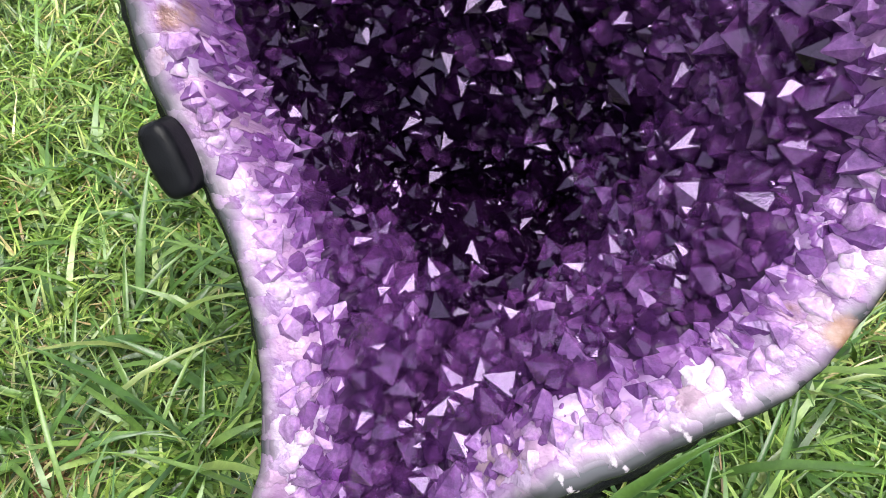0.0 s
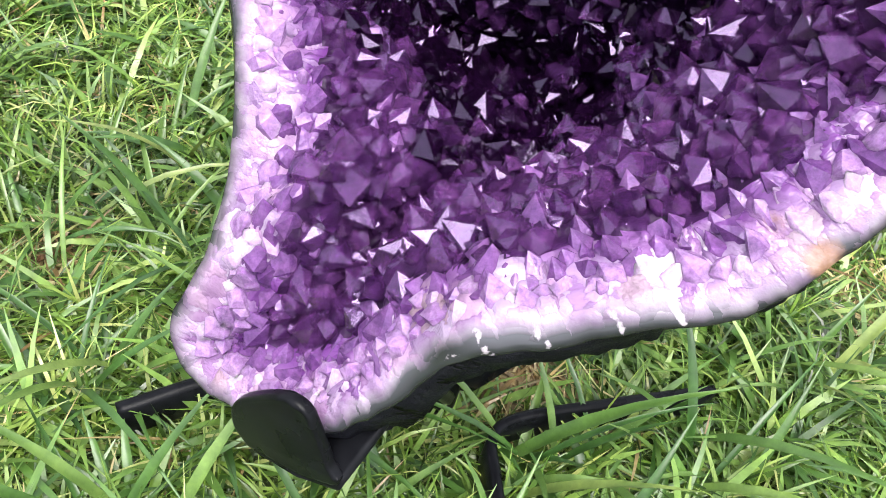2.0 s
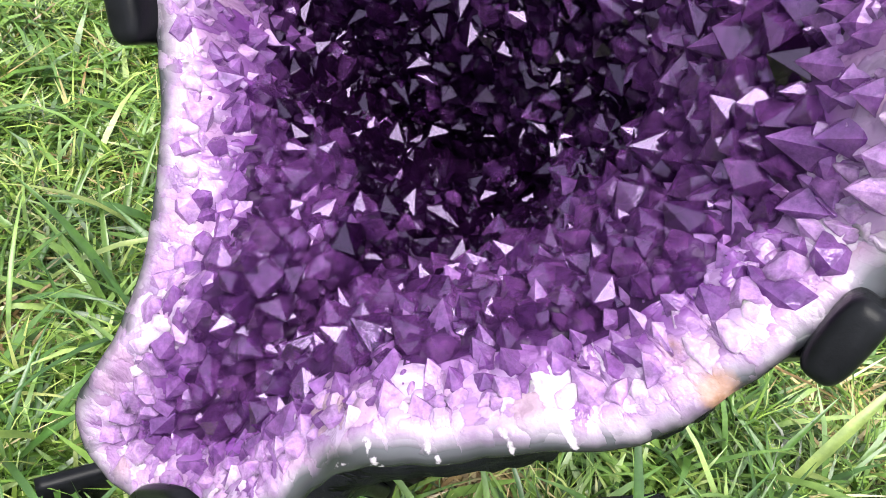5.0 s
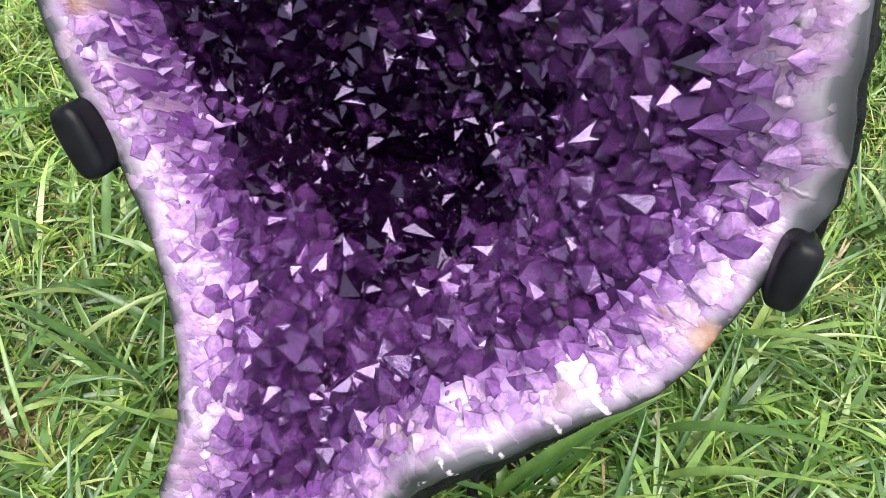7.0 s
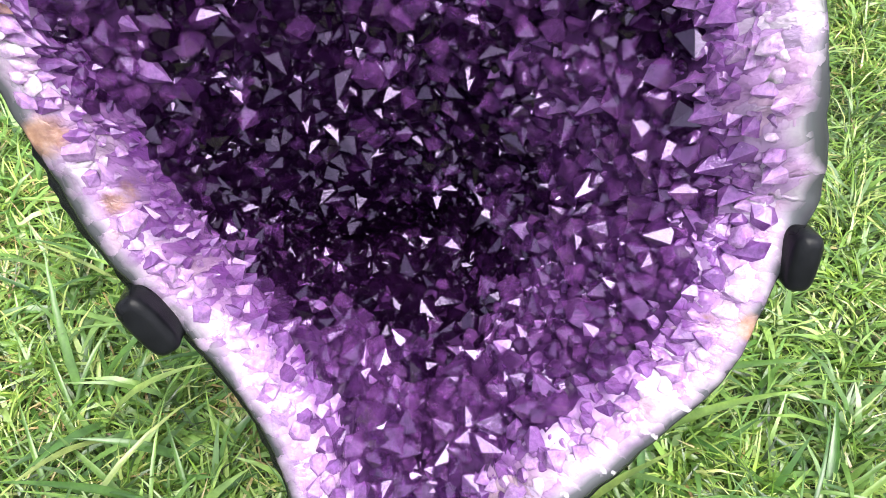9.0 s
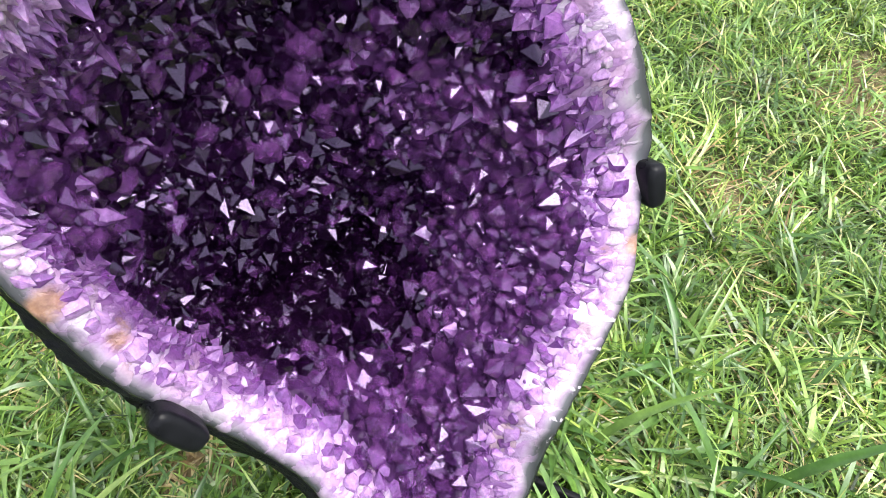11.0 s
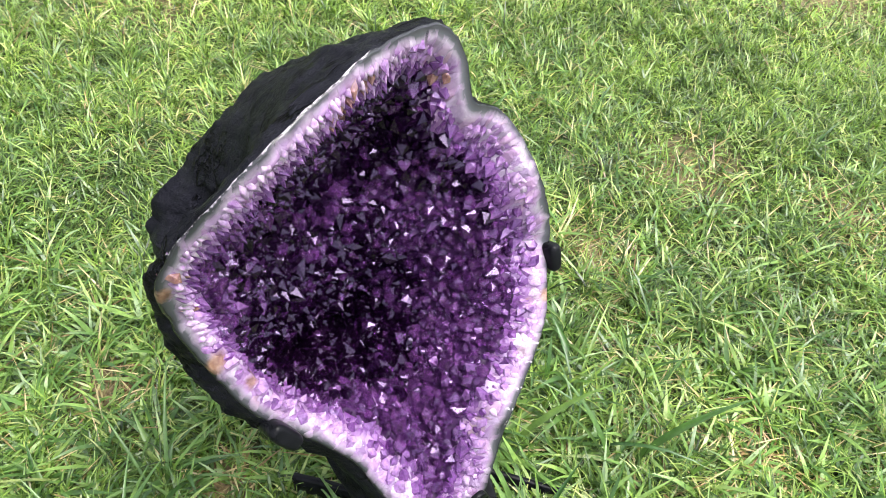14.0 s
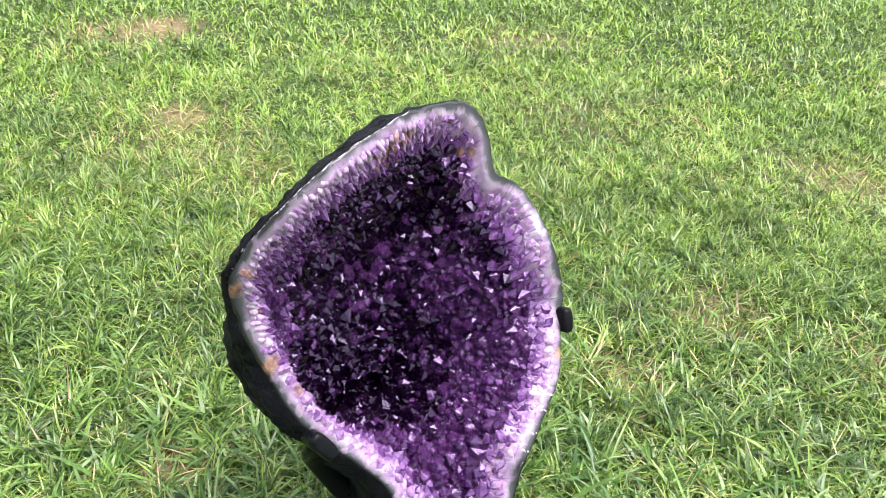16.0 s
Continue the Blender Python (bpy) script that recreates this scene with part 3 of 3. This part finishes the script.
lining, _ = picked("lining", [f for f, e in zip(every, near_edge) if not e] + [tuple(range((rows - 1) * NE, rows * NE))], LINING)
geode_part("lining", lining, "dark purple crystal ground mass")

# black outside: bulges out behind the cut edge and closes at the back
KNOTS = np.array([(0.0, 1.0), (0.012, 1.004), (0.05, 1.008), (0.12, 1.0), (0.22, 0.985), (0.34, 0.955), (0.46, 0.91), (0.58, 0.87),
                  (0.70, 0.81), (0.81, 0.71), (0.90, 0.54), (0.96, 0.32), (1.0, 0.02)])
PROFILE = [(float(t), float(np.interp(t, KNOTS[:, 0], KNOTS[:, 1]))) for t in (0, 0.006, 0.012, 0.03, 0.05, 0.075, 0.1, 0.125, 0.15, 0.175, 0.2, 0.23, 0.26, 0.3, 0.34, 0.38, 0.42, 0.46, 0.52, 0.58, 0.64, 0.7, 0.76, 0.81, 0.86, 0.9, 0.93, 0.96, 1.0)]
BULGE = [(-180, .11), (-150, .13), (-130, .13), (-112, .02), (-95, .0), (-40, .0), (-15, .03), (0, .05), (30, .03), (45, .0), (70, -.02),
         (90, -.033), (105, -.02), (120, -.143), (135, -.30), (148, -.263), (158, -.131), (168, .01), (180, .11)]
FLARE = [(-180, .02), (-150, .03), (-120, .03), (-108, .0), (-95, .03), (-85, .095), (-70, .07), (-55, .03), (-45, .0), (-15, .0), (10, .02), (35, .0), (105, .0), (125, .03), (150, .05), (165, .03), (175, .01), (180, .02)]
flare = by_angle(EDGE[:, 0], EDGE[:, 1], FLARE)
swell = by_angle(EDGE[:, 0], EDGE[:, 1], BULGE)
shell = []
for t, sc in PROFILE:
    q = MID + (EDGE - MID) * (sc + swell * math.sin(math.pi * min(t * 1.2, 1)) + flare * (t / 0.08) * math.exp(1 - t / 0.08))[:, None]
    dw = -0.33 * t
    rough = np.array([noise.fractal(Vector((x * 20, y * 20, dw * 20)), 0.7, 2.0, 6) for x, y in q]) * (0.0075 if t > 0.03 else 0.0)
    out = (q - MID) / np.maximum(np.hypot(*(q - MID).T), 1e-6)[:, None]
    q = q + out * rough[:, None]
    shell.append(np.concatenate([q, (EDGE_OUT * (1 - t) + dw)[:, None]], 1))
shell = np.array(shell)
shell_faces = [cell(i, j, NE)[::-1] for j in range(len(PROFILE) - 1) for i in range(NE)] + [tuple(range((len(PROFILE) - 1) * NE, len(PROFILE) * NE))]
geode_part("outer_shell", mesh_from("outer_shell", shell.reshape(-1, 3), shell_faces, [PAINT], True), "rough basalt outside painted black")


# ---- crystals ----
def point_shape(rng, stem, tip, squash, three):
    """A six-sided prism with an uneven tip, unit radius; three: how far three of its faces outgrow the others."""
    ang = np.arange(6) * np.pi / 3 + rng.normal(0, 0.08, 6)
    rad = rng.uniform(0.78, 1.1, 6) * np.where(np.arange(6) % 2 == 0, 1.0, 1.0 - 0.3 * three)
    ring = np.stack([np.cos(ang) * rad, np.sin(ang) * rad * squash, np.zeros(6)], 1)
    lift = stem + np.where(np.arange(6) % 2 == 0, -0.12, 0.14) * tip * three + rng.normal(0, 0.11, 6)
    lower = ring * (0.95, 0.95, 1) + (0, 0, -0.9)
    upper = ring + lift[:, None] * np.array((0, 0, 1))
    apex = np.array([[rng.normal(0, 0.2), rng.normal(0, 0.2), stem + tip]])
    v = np.concatenate([lower, upper, apex])
    f = [(i, (i + 1) % 6, 6 + (i + 1) % 6, 6 + i) for i in range(6)] + [(6 + i, 6 + (i + 1) % 6, 12) for i in range(6)]
    return v, f


crng = np.random.default_rng(11)
SHAPES = [point_shape(crng, crng.uniform(0, 0.3), crng.uniform(0.8, 1.2), crng.uniform(0.78, 1.05), crng.uniform(0.35, 1.0)) for _ in range(24)]
SHARP = len(SHAPES)
SHAPES += [point_shape(crng, crng.uniform(0.3, 0.6), crng.uniform(0.35, 0.75), crng.uniform(0.65, 0.95), crng.uniform(0.2, 1.0)) for _ in range(8)]

# grow: throw places over the lining, largest crystals first, and keep those that stand clear of one another
gu, gv = np.meshgrid(np.linspace(-0.29, 0.18, 236), np.linspace(-0.31, 0.33, 321))
gd, _ = to_edge(gu, gv)
from_mid = np.stack([gu, gv], -1) - MID
ea = np.arctan2(OPEN[:, 1] - MID[1], OPEN[:, 0] - MID[0])
er = np.hypot(*(OPEN - MID).T)
order = np.argsort(ea)
inside = np.hypot(from_mid[..., 0], from_mid[..., 1]) < np.interp(np.arctan2(from_mid[..., 1], from_mid[..., 0]), ea[order], er[order], period=2 * np.pi)
gw = hollow(gu, gv, gd)
sv, su = np.gradient(gw, 0.002, 0.002)
weight = np.where(inside & (gd > by_angle(gu, gv, [(-180, .019), (60, .019), (85, .013), (165, .011), (175, .019), (180, .019)]) + 0.6 * by_angle(gu, gv, GREY)), np.sqrt((1 + SHEAR * sv) ** 2 + su ** 2 + sv ** 2), 0).ravel()
weight /= weight.sum()

# crystals that stand out: place in the opening, radius
CHOSEN = [(0.078, 0.001, 0.0152), (-0.058, -0.131, 0.0115), (-0.028, -0.137, 0.0138), (0.031, -0.119, 0.0079), (-0.058, -0.092, 0.0087), (-0.076, -0.146, 0.0101),
          (0.051, -0.082, 0.0078), (0.058, -0.039, 0.0089), (-0.069, -0.187, 0.0093), (-0.052, -0.190, 0.0080), (-0.009, -0.028, 0.0080), (0.061, 0.030, 0.0088),
          (0.075, 0.054, 0.0102), (0.098, -0.056, 0.0066), (0.106, -0.025, 0.0070), (0.117, -0.021, 0.0104), (-0.025, -0.113, 0.0114), (-0.021, -0.150, 0.0076),
          (-0.086, -0.236, 0.0111), (-0.061, -0.108, 0.0079), (-0.060, 0.206, 0.0135), (-0.013, 0.194, 0.0095), (0.093, 0.111, 0.0107), (-0.008, 0.159, 0.0097),
          (0.098, 0.051, 0.0115), (-0.060, 0.145, 0.0082), (0.011, 0.048, 0.0100), (-0.106, 0.191, 0.0084), (0.126, 0.070, 0.0112), (0.124, 0.129, 0.0122),
          (-0.066, 0.230, 0.0084), (0.052, -0.078, 0.0091), (-0.132, -0.032, 0.0103), (-0.162, 0.224, 0.0104), (-0.021, -0.108, 0.0095), (-0.142, 0.184, 0.0105),
          (-0.116, 0.168, 0.0125), (0.114, 0.053, 0.0100), (-0.191, 0.139, 0.0083), (-0.072, 0.151, 0.0084)]
WIDTH = gu.shape[1]
chosen = [(int(round((v + 0.31) / 0.002)) * WIDTH + int(round((u + 0.29) / 0.002)), r) for u, v, r in CHOSEN]
grid, grown = {}, []


def grow(k, r, loose=0.56):
    u, v, w0, d = gu.flat[k] + crng.uniform(-1, 1) * 0.001, gv.flat[k] + crng.uniform(-1, 1) * 0.001, gw.flat[k], gd.flat[k]
    p = np.array((u, v + SHEAR * w0, w0))
    key = tuple(np.floor(p / 0.02).astype(int))
    for i in range(-2, 3):
        for j in range(-2, 3):
            for m in range(-2, 3):
                for q, qr in grid.get((key[0] + i, key[1] + j, key[2] + m), ()):
                    if np.sum((q - p) ** 2) < (loose * (r + qr)) ** 2:
                        return
    grid.setdefault(key, []).append((p, r))
    grown.append((p, r, d, np.array((-su.flat[k], -sv.flat[k], 1.0 + SHEAR * sv.flat[k]))))


for k, r in chosen:
    grow(k, r)
for size, tries in ((0.0122, 2500), (0.0100, 9000), (0.0080, 20000), (0.0060, 30000)):
    for k in crng.choice(len(weight), tries, p=weight):
        d, u, v = gd.flat[k], gu.flat[k], gv.flat[k]
        fine = math.degrees(math.atan2(v - 0.03, u))
        fine = 88 < fine < 168                   # the fibrous upper side
        if fine and d < 0.048 and size > 0.0065 or d < 0.040 and (size > 0.0115 or size < 0.007 and not fine and crng.uniform() < 0.75) or size > 0.0115 and not (v < -0.09 or u > 0.04 or d > 0.06 and crng.uniform() < 0.3):
            continue
        if v < 0.2 and any((u - a) ** 2 + (v + SHEAR * gw.flat[k] - b) ** 2 < (1.1 * q) ** 2 for a, b, q, h in RUST if h > 0.7):
            continue
        grow(k, size * crng.uniform(0.8, 1.2), 0.56 if d > 0.05 else 0.47)
for k in crng.choice(len(weight), 3600, p=weight):
    if gd.flat[k] > 0.055:
        grow(k, crng.uniform(0.003, 0.0055), 0.25)

meshes = {}
for zi, m in enumerate(CRYSTALS):
    for si, (vs, fs) in enumerate(SHAPES):
        meshes[zi, si] = mesh_from("crystal", vs, fs, [m], zi == 5)

poses = []
for p, r, d, nrm in grown:
    up = Vector(nrm).normalized() + Vector(crng.normal(0, 0.48, 3)) + Vector((0, 0.15, 0.4))
    side = math.degrees(math.atan2(p[1] - 0.03, p[0]))
    deep = (0.018 if d < 0.020 else 0.030 if d < 0.027 else 0.043 if d < 0.034 else 0.07) if 60 < side < 172 else d
    deep += crng.normal(0, 0.004)
    # low in the hollow and under its top, darker crystals carry the shade
    in_shade = p[2] + crng.normal(0, 0.016) < (-0.075 if p[1] > 0.1 and p[0] < -0.03 else -0.105) - 0.5 * max(p[0] + 0.02, 0)
    in_shade = in_shade or p[1] + 0.5 * p[0] + crng.normal(0, 0.018) > 0.125 and d > 0.03
    zi = 5 if deep < 0.023 else 0 if deep < 0.033 else 1 if deep < 0.050 else 3 if in_shade else 2
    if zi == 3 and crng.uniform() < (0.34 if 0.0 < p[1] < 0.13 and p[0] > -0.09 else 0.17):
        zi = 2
    if zi == 2 and crng.uniform() < (0.3 if p[1] < -0.06 and p[0] > -0.01 else 0.1):
        zi = 1
    if d < 0.06 and p[1] > 0.11 and crng.uniform() < 0.5 * sum(math.exp(-((p[0] - a) ** 2 + (p[1] - b) ** 2) / (1.2 * q) ** 2) * h for a, b, q, h in RUST):
        zi = 4
    stretch, si = crng.uniform(0.75, 1.1), int(crng.integers(SHARP))
    if zi not in (2, 3):
        inward = Vector((*(MID - p[:2]), 0)).normalized()
        up = inward * crng.uniform(0.6, 1.0) + Vector(nrm).normalized() * 0.55 + Vector(crng.normal(0, 0.17, 3))
        stretch, si = (crng.uniform(1.0, 1.5) if r < 0.0062 else crng.uniform(0.85, 1.2)) + (0.6 if 88 < side < 168 else 0), int(crng.integers(SHARP - 8 if zi in (0, 5) else 0, len(SHAPES)))
        p = p - np.array(inward) * 0.35 * r - np.array(Vector(nrm).normalized()) * (0.55 if zi == 5 else 0.25) * r
    turn = up.to_track_quat("Z", "Y") @ Euler((0, 0, crng.uniform(0, 6.3))).to_quaternion()
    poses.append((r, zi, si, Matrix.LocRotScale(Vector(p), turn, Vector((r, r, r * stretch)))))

poses.sort(key=lambda q: -q[0])
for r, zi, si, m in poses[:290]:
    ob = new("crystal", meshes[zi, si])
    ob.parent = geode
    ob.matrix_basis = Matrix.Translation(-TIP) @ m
bv, bf, bm, n0 = [], [], [], 0
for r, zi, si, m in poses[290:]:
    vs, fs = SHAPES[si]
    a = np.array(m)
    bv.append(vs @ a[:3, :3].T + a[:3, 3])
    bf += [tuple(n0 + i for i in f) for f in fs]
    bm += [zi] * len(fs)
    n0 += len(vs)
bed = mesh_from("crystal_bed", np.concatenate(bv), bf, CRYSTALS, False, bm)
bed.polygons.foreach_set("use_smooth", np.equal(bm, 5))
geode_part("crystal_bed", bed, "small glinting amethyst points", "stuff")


# ---- the stand ----
stand = new("display_stand")
stand.location = (0.06, 0.37, 0.0)
tagged(stand, "black steel stand with splayed feet on grass, gripping the geode", "stand")


def smooth_path(points, per=14):
    p = [Vector(q) for q in points]
    p = [p[0] * 2 - p[1]] + p + [p[-1] * 2 - p[-2]]
    out = []
    for i in range(1, len(p) - 2):
        a, b, c, d = p[i - 1:i + 3]
        for s in range(per):
            s /= per
            out.append(0.5 * (2 * b + (c - a) * s + (2 * a - 5 * b + 4 * c - d) * s * s + (3 * b - a - 3 * c + d) * s ** 3))
    return out + [p[-2]]


def strap(points, across, width, thick, round_end=True):
    """A flat steel bar swept along a path; across: the direction of its width; its last end is rounded."""
    path = smooth_path(points)
    length = [0.0]
    for a, b in zip(path, path[1:]):
        length.append(length[-1] + (b - a).length)
    bm = bmesh.new()
    rings = []
    e = min(thick * 0.22, 0.003)
    for i, p in enumerate(path):
        along = (path[min(i + 1, len(path) - 1)] - path[max(i - 1, 0)]).normalized()
        wd = Vector(across)
        wd = (wd - along * wd.dot(along)).normalized()
        nd = along.cross(wd)
        left = length[-1] - length[i]
        h = width / 2
        if round_end and left < h:
            h = max(math.sqrt(max(h * h - (h - left) ** 2, 0)), 0.0015)
        t = thick / 2
        prof = [(-h + e, -t), (h - e, -t), (h, -t + e), (h, t - e), (h - e, t), (-h + e, t), (-h, t - e), (-h, -t + e)] if h > e * 1.5 else [(x * h, y * t) for x, y in ((-.7, -1), (.7, -1), (1, -.7), (1, .7), (.7, 1), (-.7, 1), (-1, .7), (-1, -.7))]
        rings.append([bm.verts.new(p + wd * x + nd * y - stand.location) for x, y in prof])
    for a, b in zip(rings, rings[1:]):
        for i in range(8):
            bm.faces.new((a[i], a[(i + 1) % 8], b[(i + 1) % 8], b[i]))
    bm.faces.new(rings[0][::-1])
    bm.faces.new(rings[-1])
    for f in bm.faces:
        f.smooth = len(f.verts) == 4
    bmesh.ops.recalc_face_normals(bm, faces=bm.faces)
    me = bpy.data.meshes.new("strap")
    bm.to_mesh(me)
    bm.free()
    me.materials.append(STEEL)
    return me


part("foot", strap([(0.192, 0.155, 0.024), (0.158, 0.245, 0.028), (0.130, 0.315, 0.032), (0.120, 0.345, 0.032), (0.135, 0.372, 0.032), (0.205, 0.415, 0.030), (0.30, 0.472, 0.024)], (0, 0, 1), 0.038, 0.009, False), stand)
part("foot", strap([(-0.163, 0.266, 0.028), (-0.10, 0.322, 0.030), (-0.02, 0.372, 0.030), (0.0, 0.395, 0.030), (-0.008, 0.43, 0.026), (-0.030, 0.490, 0.020)], (0, 0, 1), 0.040, 0.012, False), stand)
part("post", strap([(0.06, 0.375, 0.012), (0.06, 0.375, 0.08), (0.06, 0.375, 0.145)], (1, 0.3, 0), 0.045, 0.012, False), stand)

def plate(points, thick, edge=0.003, back=None):
    """A flat steel plate of the given outline, with eased edges; back: the way in which its thickness goes."""
    bm = bmesh.new()
    face = bm.faces.new([bm.verts.new(Vector(q) - stand.location) for q in points])
    face.normal_update()
    out = bmesh.ops.extrude_face_region(bm, geom=[face])
    bmesh.ops.translate(bm, verts=[v for v in out["geom"] if isinstance(v, bmesh.types.BMVert)], vec=(Vector(back) if back else face.normal) * thick)
    bmesh.ops.recalc_face_normals(bm, faces=bm.faces)
    bmesh.ops.bevel(bm, geom=[q for q in bm.edges if q.calc_face_angle(0) > 0.6], offset=edge, segments=3, affect="EDGES", profile=0.6)
    for f in bm.faces:
        f.smooth = True
    me = bpy.data.meshes.new("plate")
    bm.to_mesh(me)
    bm.free()
    me.materials.append(STEEL)
    return me


part("arm", strap([(0.05, 0.40, 0.05), (-0.02, 0.45, 0.17), (-0.08, 0.45, 0.29), (-0.116, 0.415, 0.355), (-0.120, 0.395, 0.39)], (0.95, -0.3, 0), 0.030, 0.014), stand)
part("arm", strap([(0.08, 0.385, 0.05), (0.15, 0.40, 0.18), (0.205, 0.35, 0.33), (0.220, 0.305, 0.40), (0.224, 0.285, 0.43)], (0.9, 0.4, 0), 0.030, 0.014), stand)


def pad(u, v, w, wide, long, lean, deep):
    """A rounded steel grip at the cut edge: a block with well-rounded front edges, its front along the geode's face."""
    bm = bmesh.new()
    soft = 0.0065
    rows = [(soft * (1 - math.sin(a)), soft * (1 - math.cos(a))) for a in (math.radians(q) for q in (0, 15, 30, 45, 60, 75, 90))] + [(0.0, deep - 0.003), (0.001, deep - 0.001), (0.003, deep)]
    rings = []
    for inset, back in rows:
        ring = []
        for k in range(32):
            a = 2 * math.pi * (k + 0.5) / 32
            x = math.copysign(abs(math.cos(a)) ** 0.6, math.cos(a)) * (wide / 2 - inset)
            y = math.copysign(abs(math.sin(a)) ** 0.6, math.sin(a)) * (long / 2 - inset)
            place = FACE @ Vector((u + x * math.cos(lean) - y * math.sin(lean), v + x * math.sin(lean) + y * math.cos(lean), w - back))
            ring.append(bm.verts.new(place - stand.location))
        rings.append(ring)
    for a, b in zip(rings, rings[1:]):
        for k in range(32):
            bm.faces.new((a[k], a[(k + 1) % 32], b[(k + 1) % 32], b[k])).smooth = True
    bm.faces.new(rings[0]).smooth = True
    bm.faces.new(rings[-1][::-1])
    bmesh.ops.recalc_face_normals(bm, faces=bm.faces[:])
    me = bpy.data.meshes.new("grip")
    bm.to_mesh(me)
    bm.free()
    me.materials.append(STEEL)
    return me


part("grip", pad(-0.205, -0.063, -0.037, 0.022, 0.045, 0.55, 0.036), stand)
part("grip", pad(0.174, -0.022, 0.000, 0.018, 0.036, -0.10, 0.050), stand)
# the front hook: a shelf under the tip that bends up into a round-ended tongue
tongue = smooth_path([(-0.028, 0.206, 0.187), (-0.038, 0.209, 0.200), (-0.039, 0.209, 0.220), (-0.031, 0.208, 0.236), (-0.012, 0.202, 0.260), (0.001, 0.199, 0.267),
                      (0.011, 0.195, 0.262), (0.019, 0.193, 0.243), (0.026, 0.190, 0.227), (0.033, 0.187, 0.219), (0.025, 0.190, 0.209), (0.005, 0.195, 0.198)], 4)
part("tongue", plate(tongue, 0.008, 0.0028, (0.2985, 0.9538, -0.0336)), stand)
part("shelf", plate([(-0.028, 0.210, 0.187), (0.005, 0.199, 0.198), (0.033, 0.190, 0.219), (0.041, 0.206, 0.236), (0.047, 0.222, 0.248), (0.047, 0.260, 0.232), (0.008, 0.268, 0.212), (-0.006, 0.243, 0.222)], 0.008, 0.0025, (0.3, -0.35, -0.89)), stand)
part("front_arm", strap([(0.028, 0.236, 0.222), (0.036, 0.272, 0.190), (0.048, 0.330, 0.120), (0.058, 0.375, 0.045)], (0.95, -0.3, 0.1), 0.045, 0.012, False), stand)
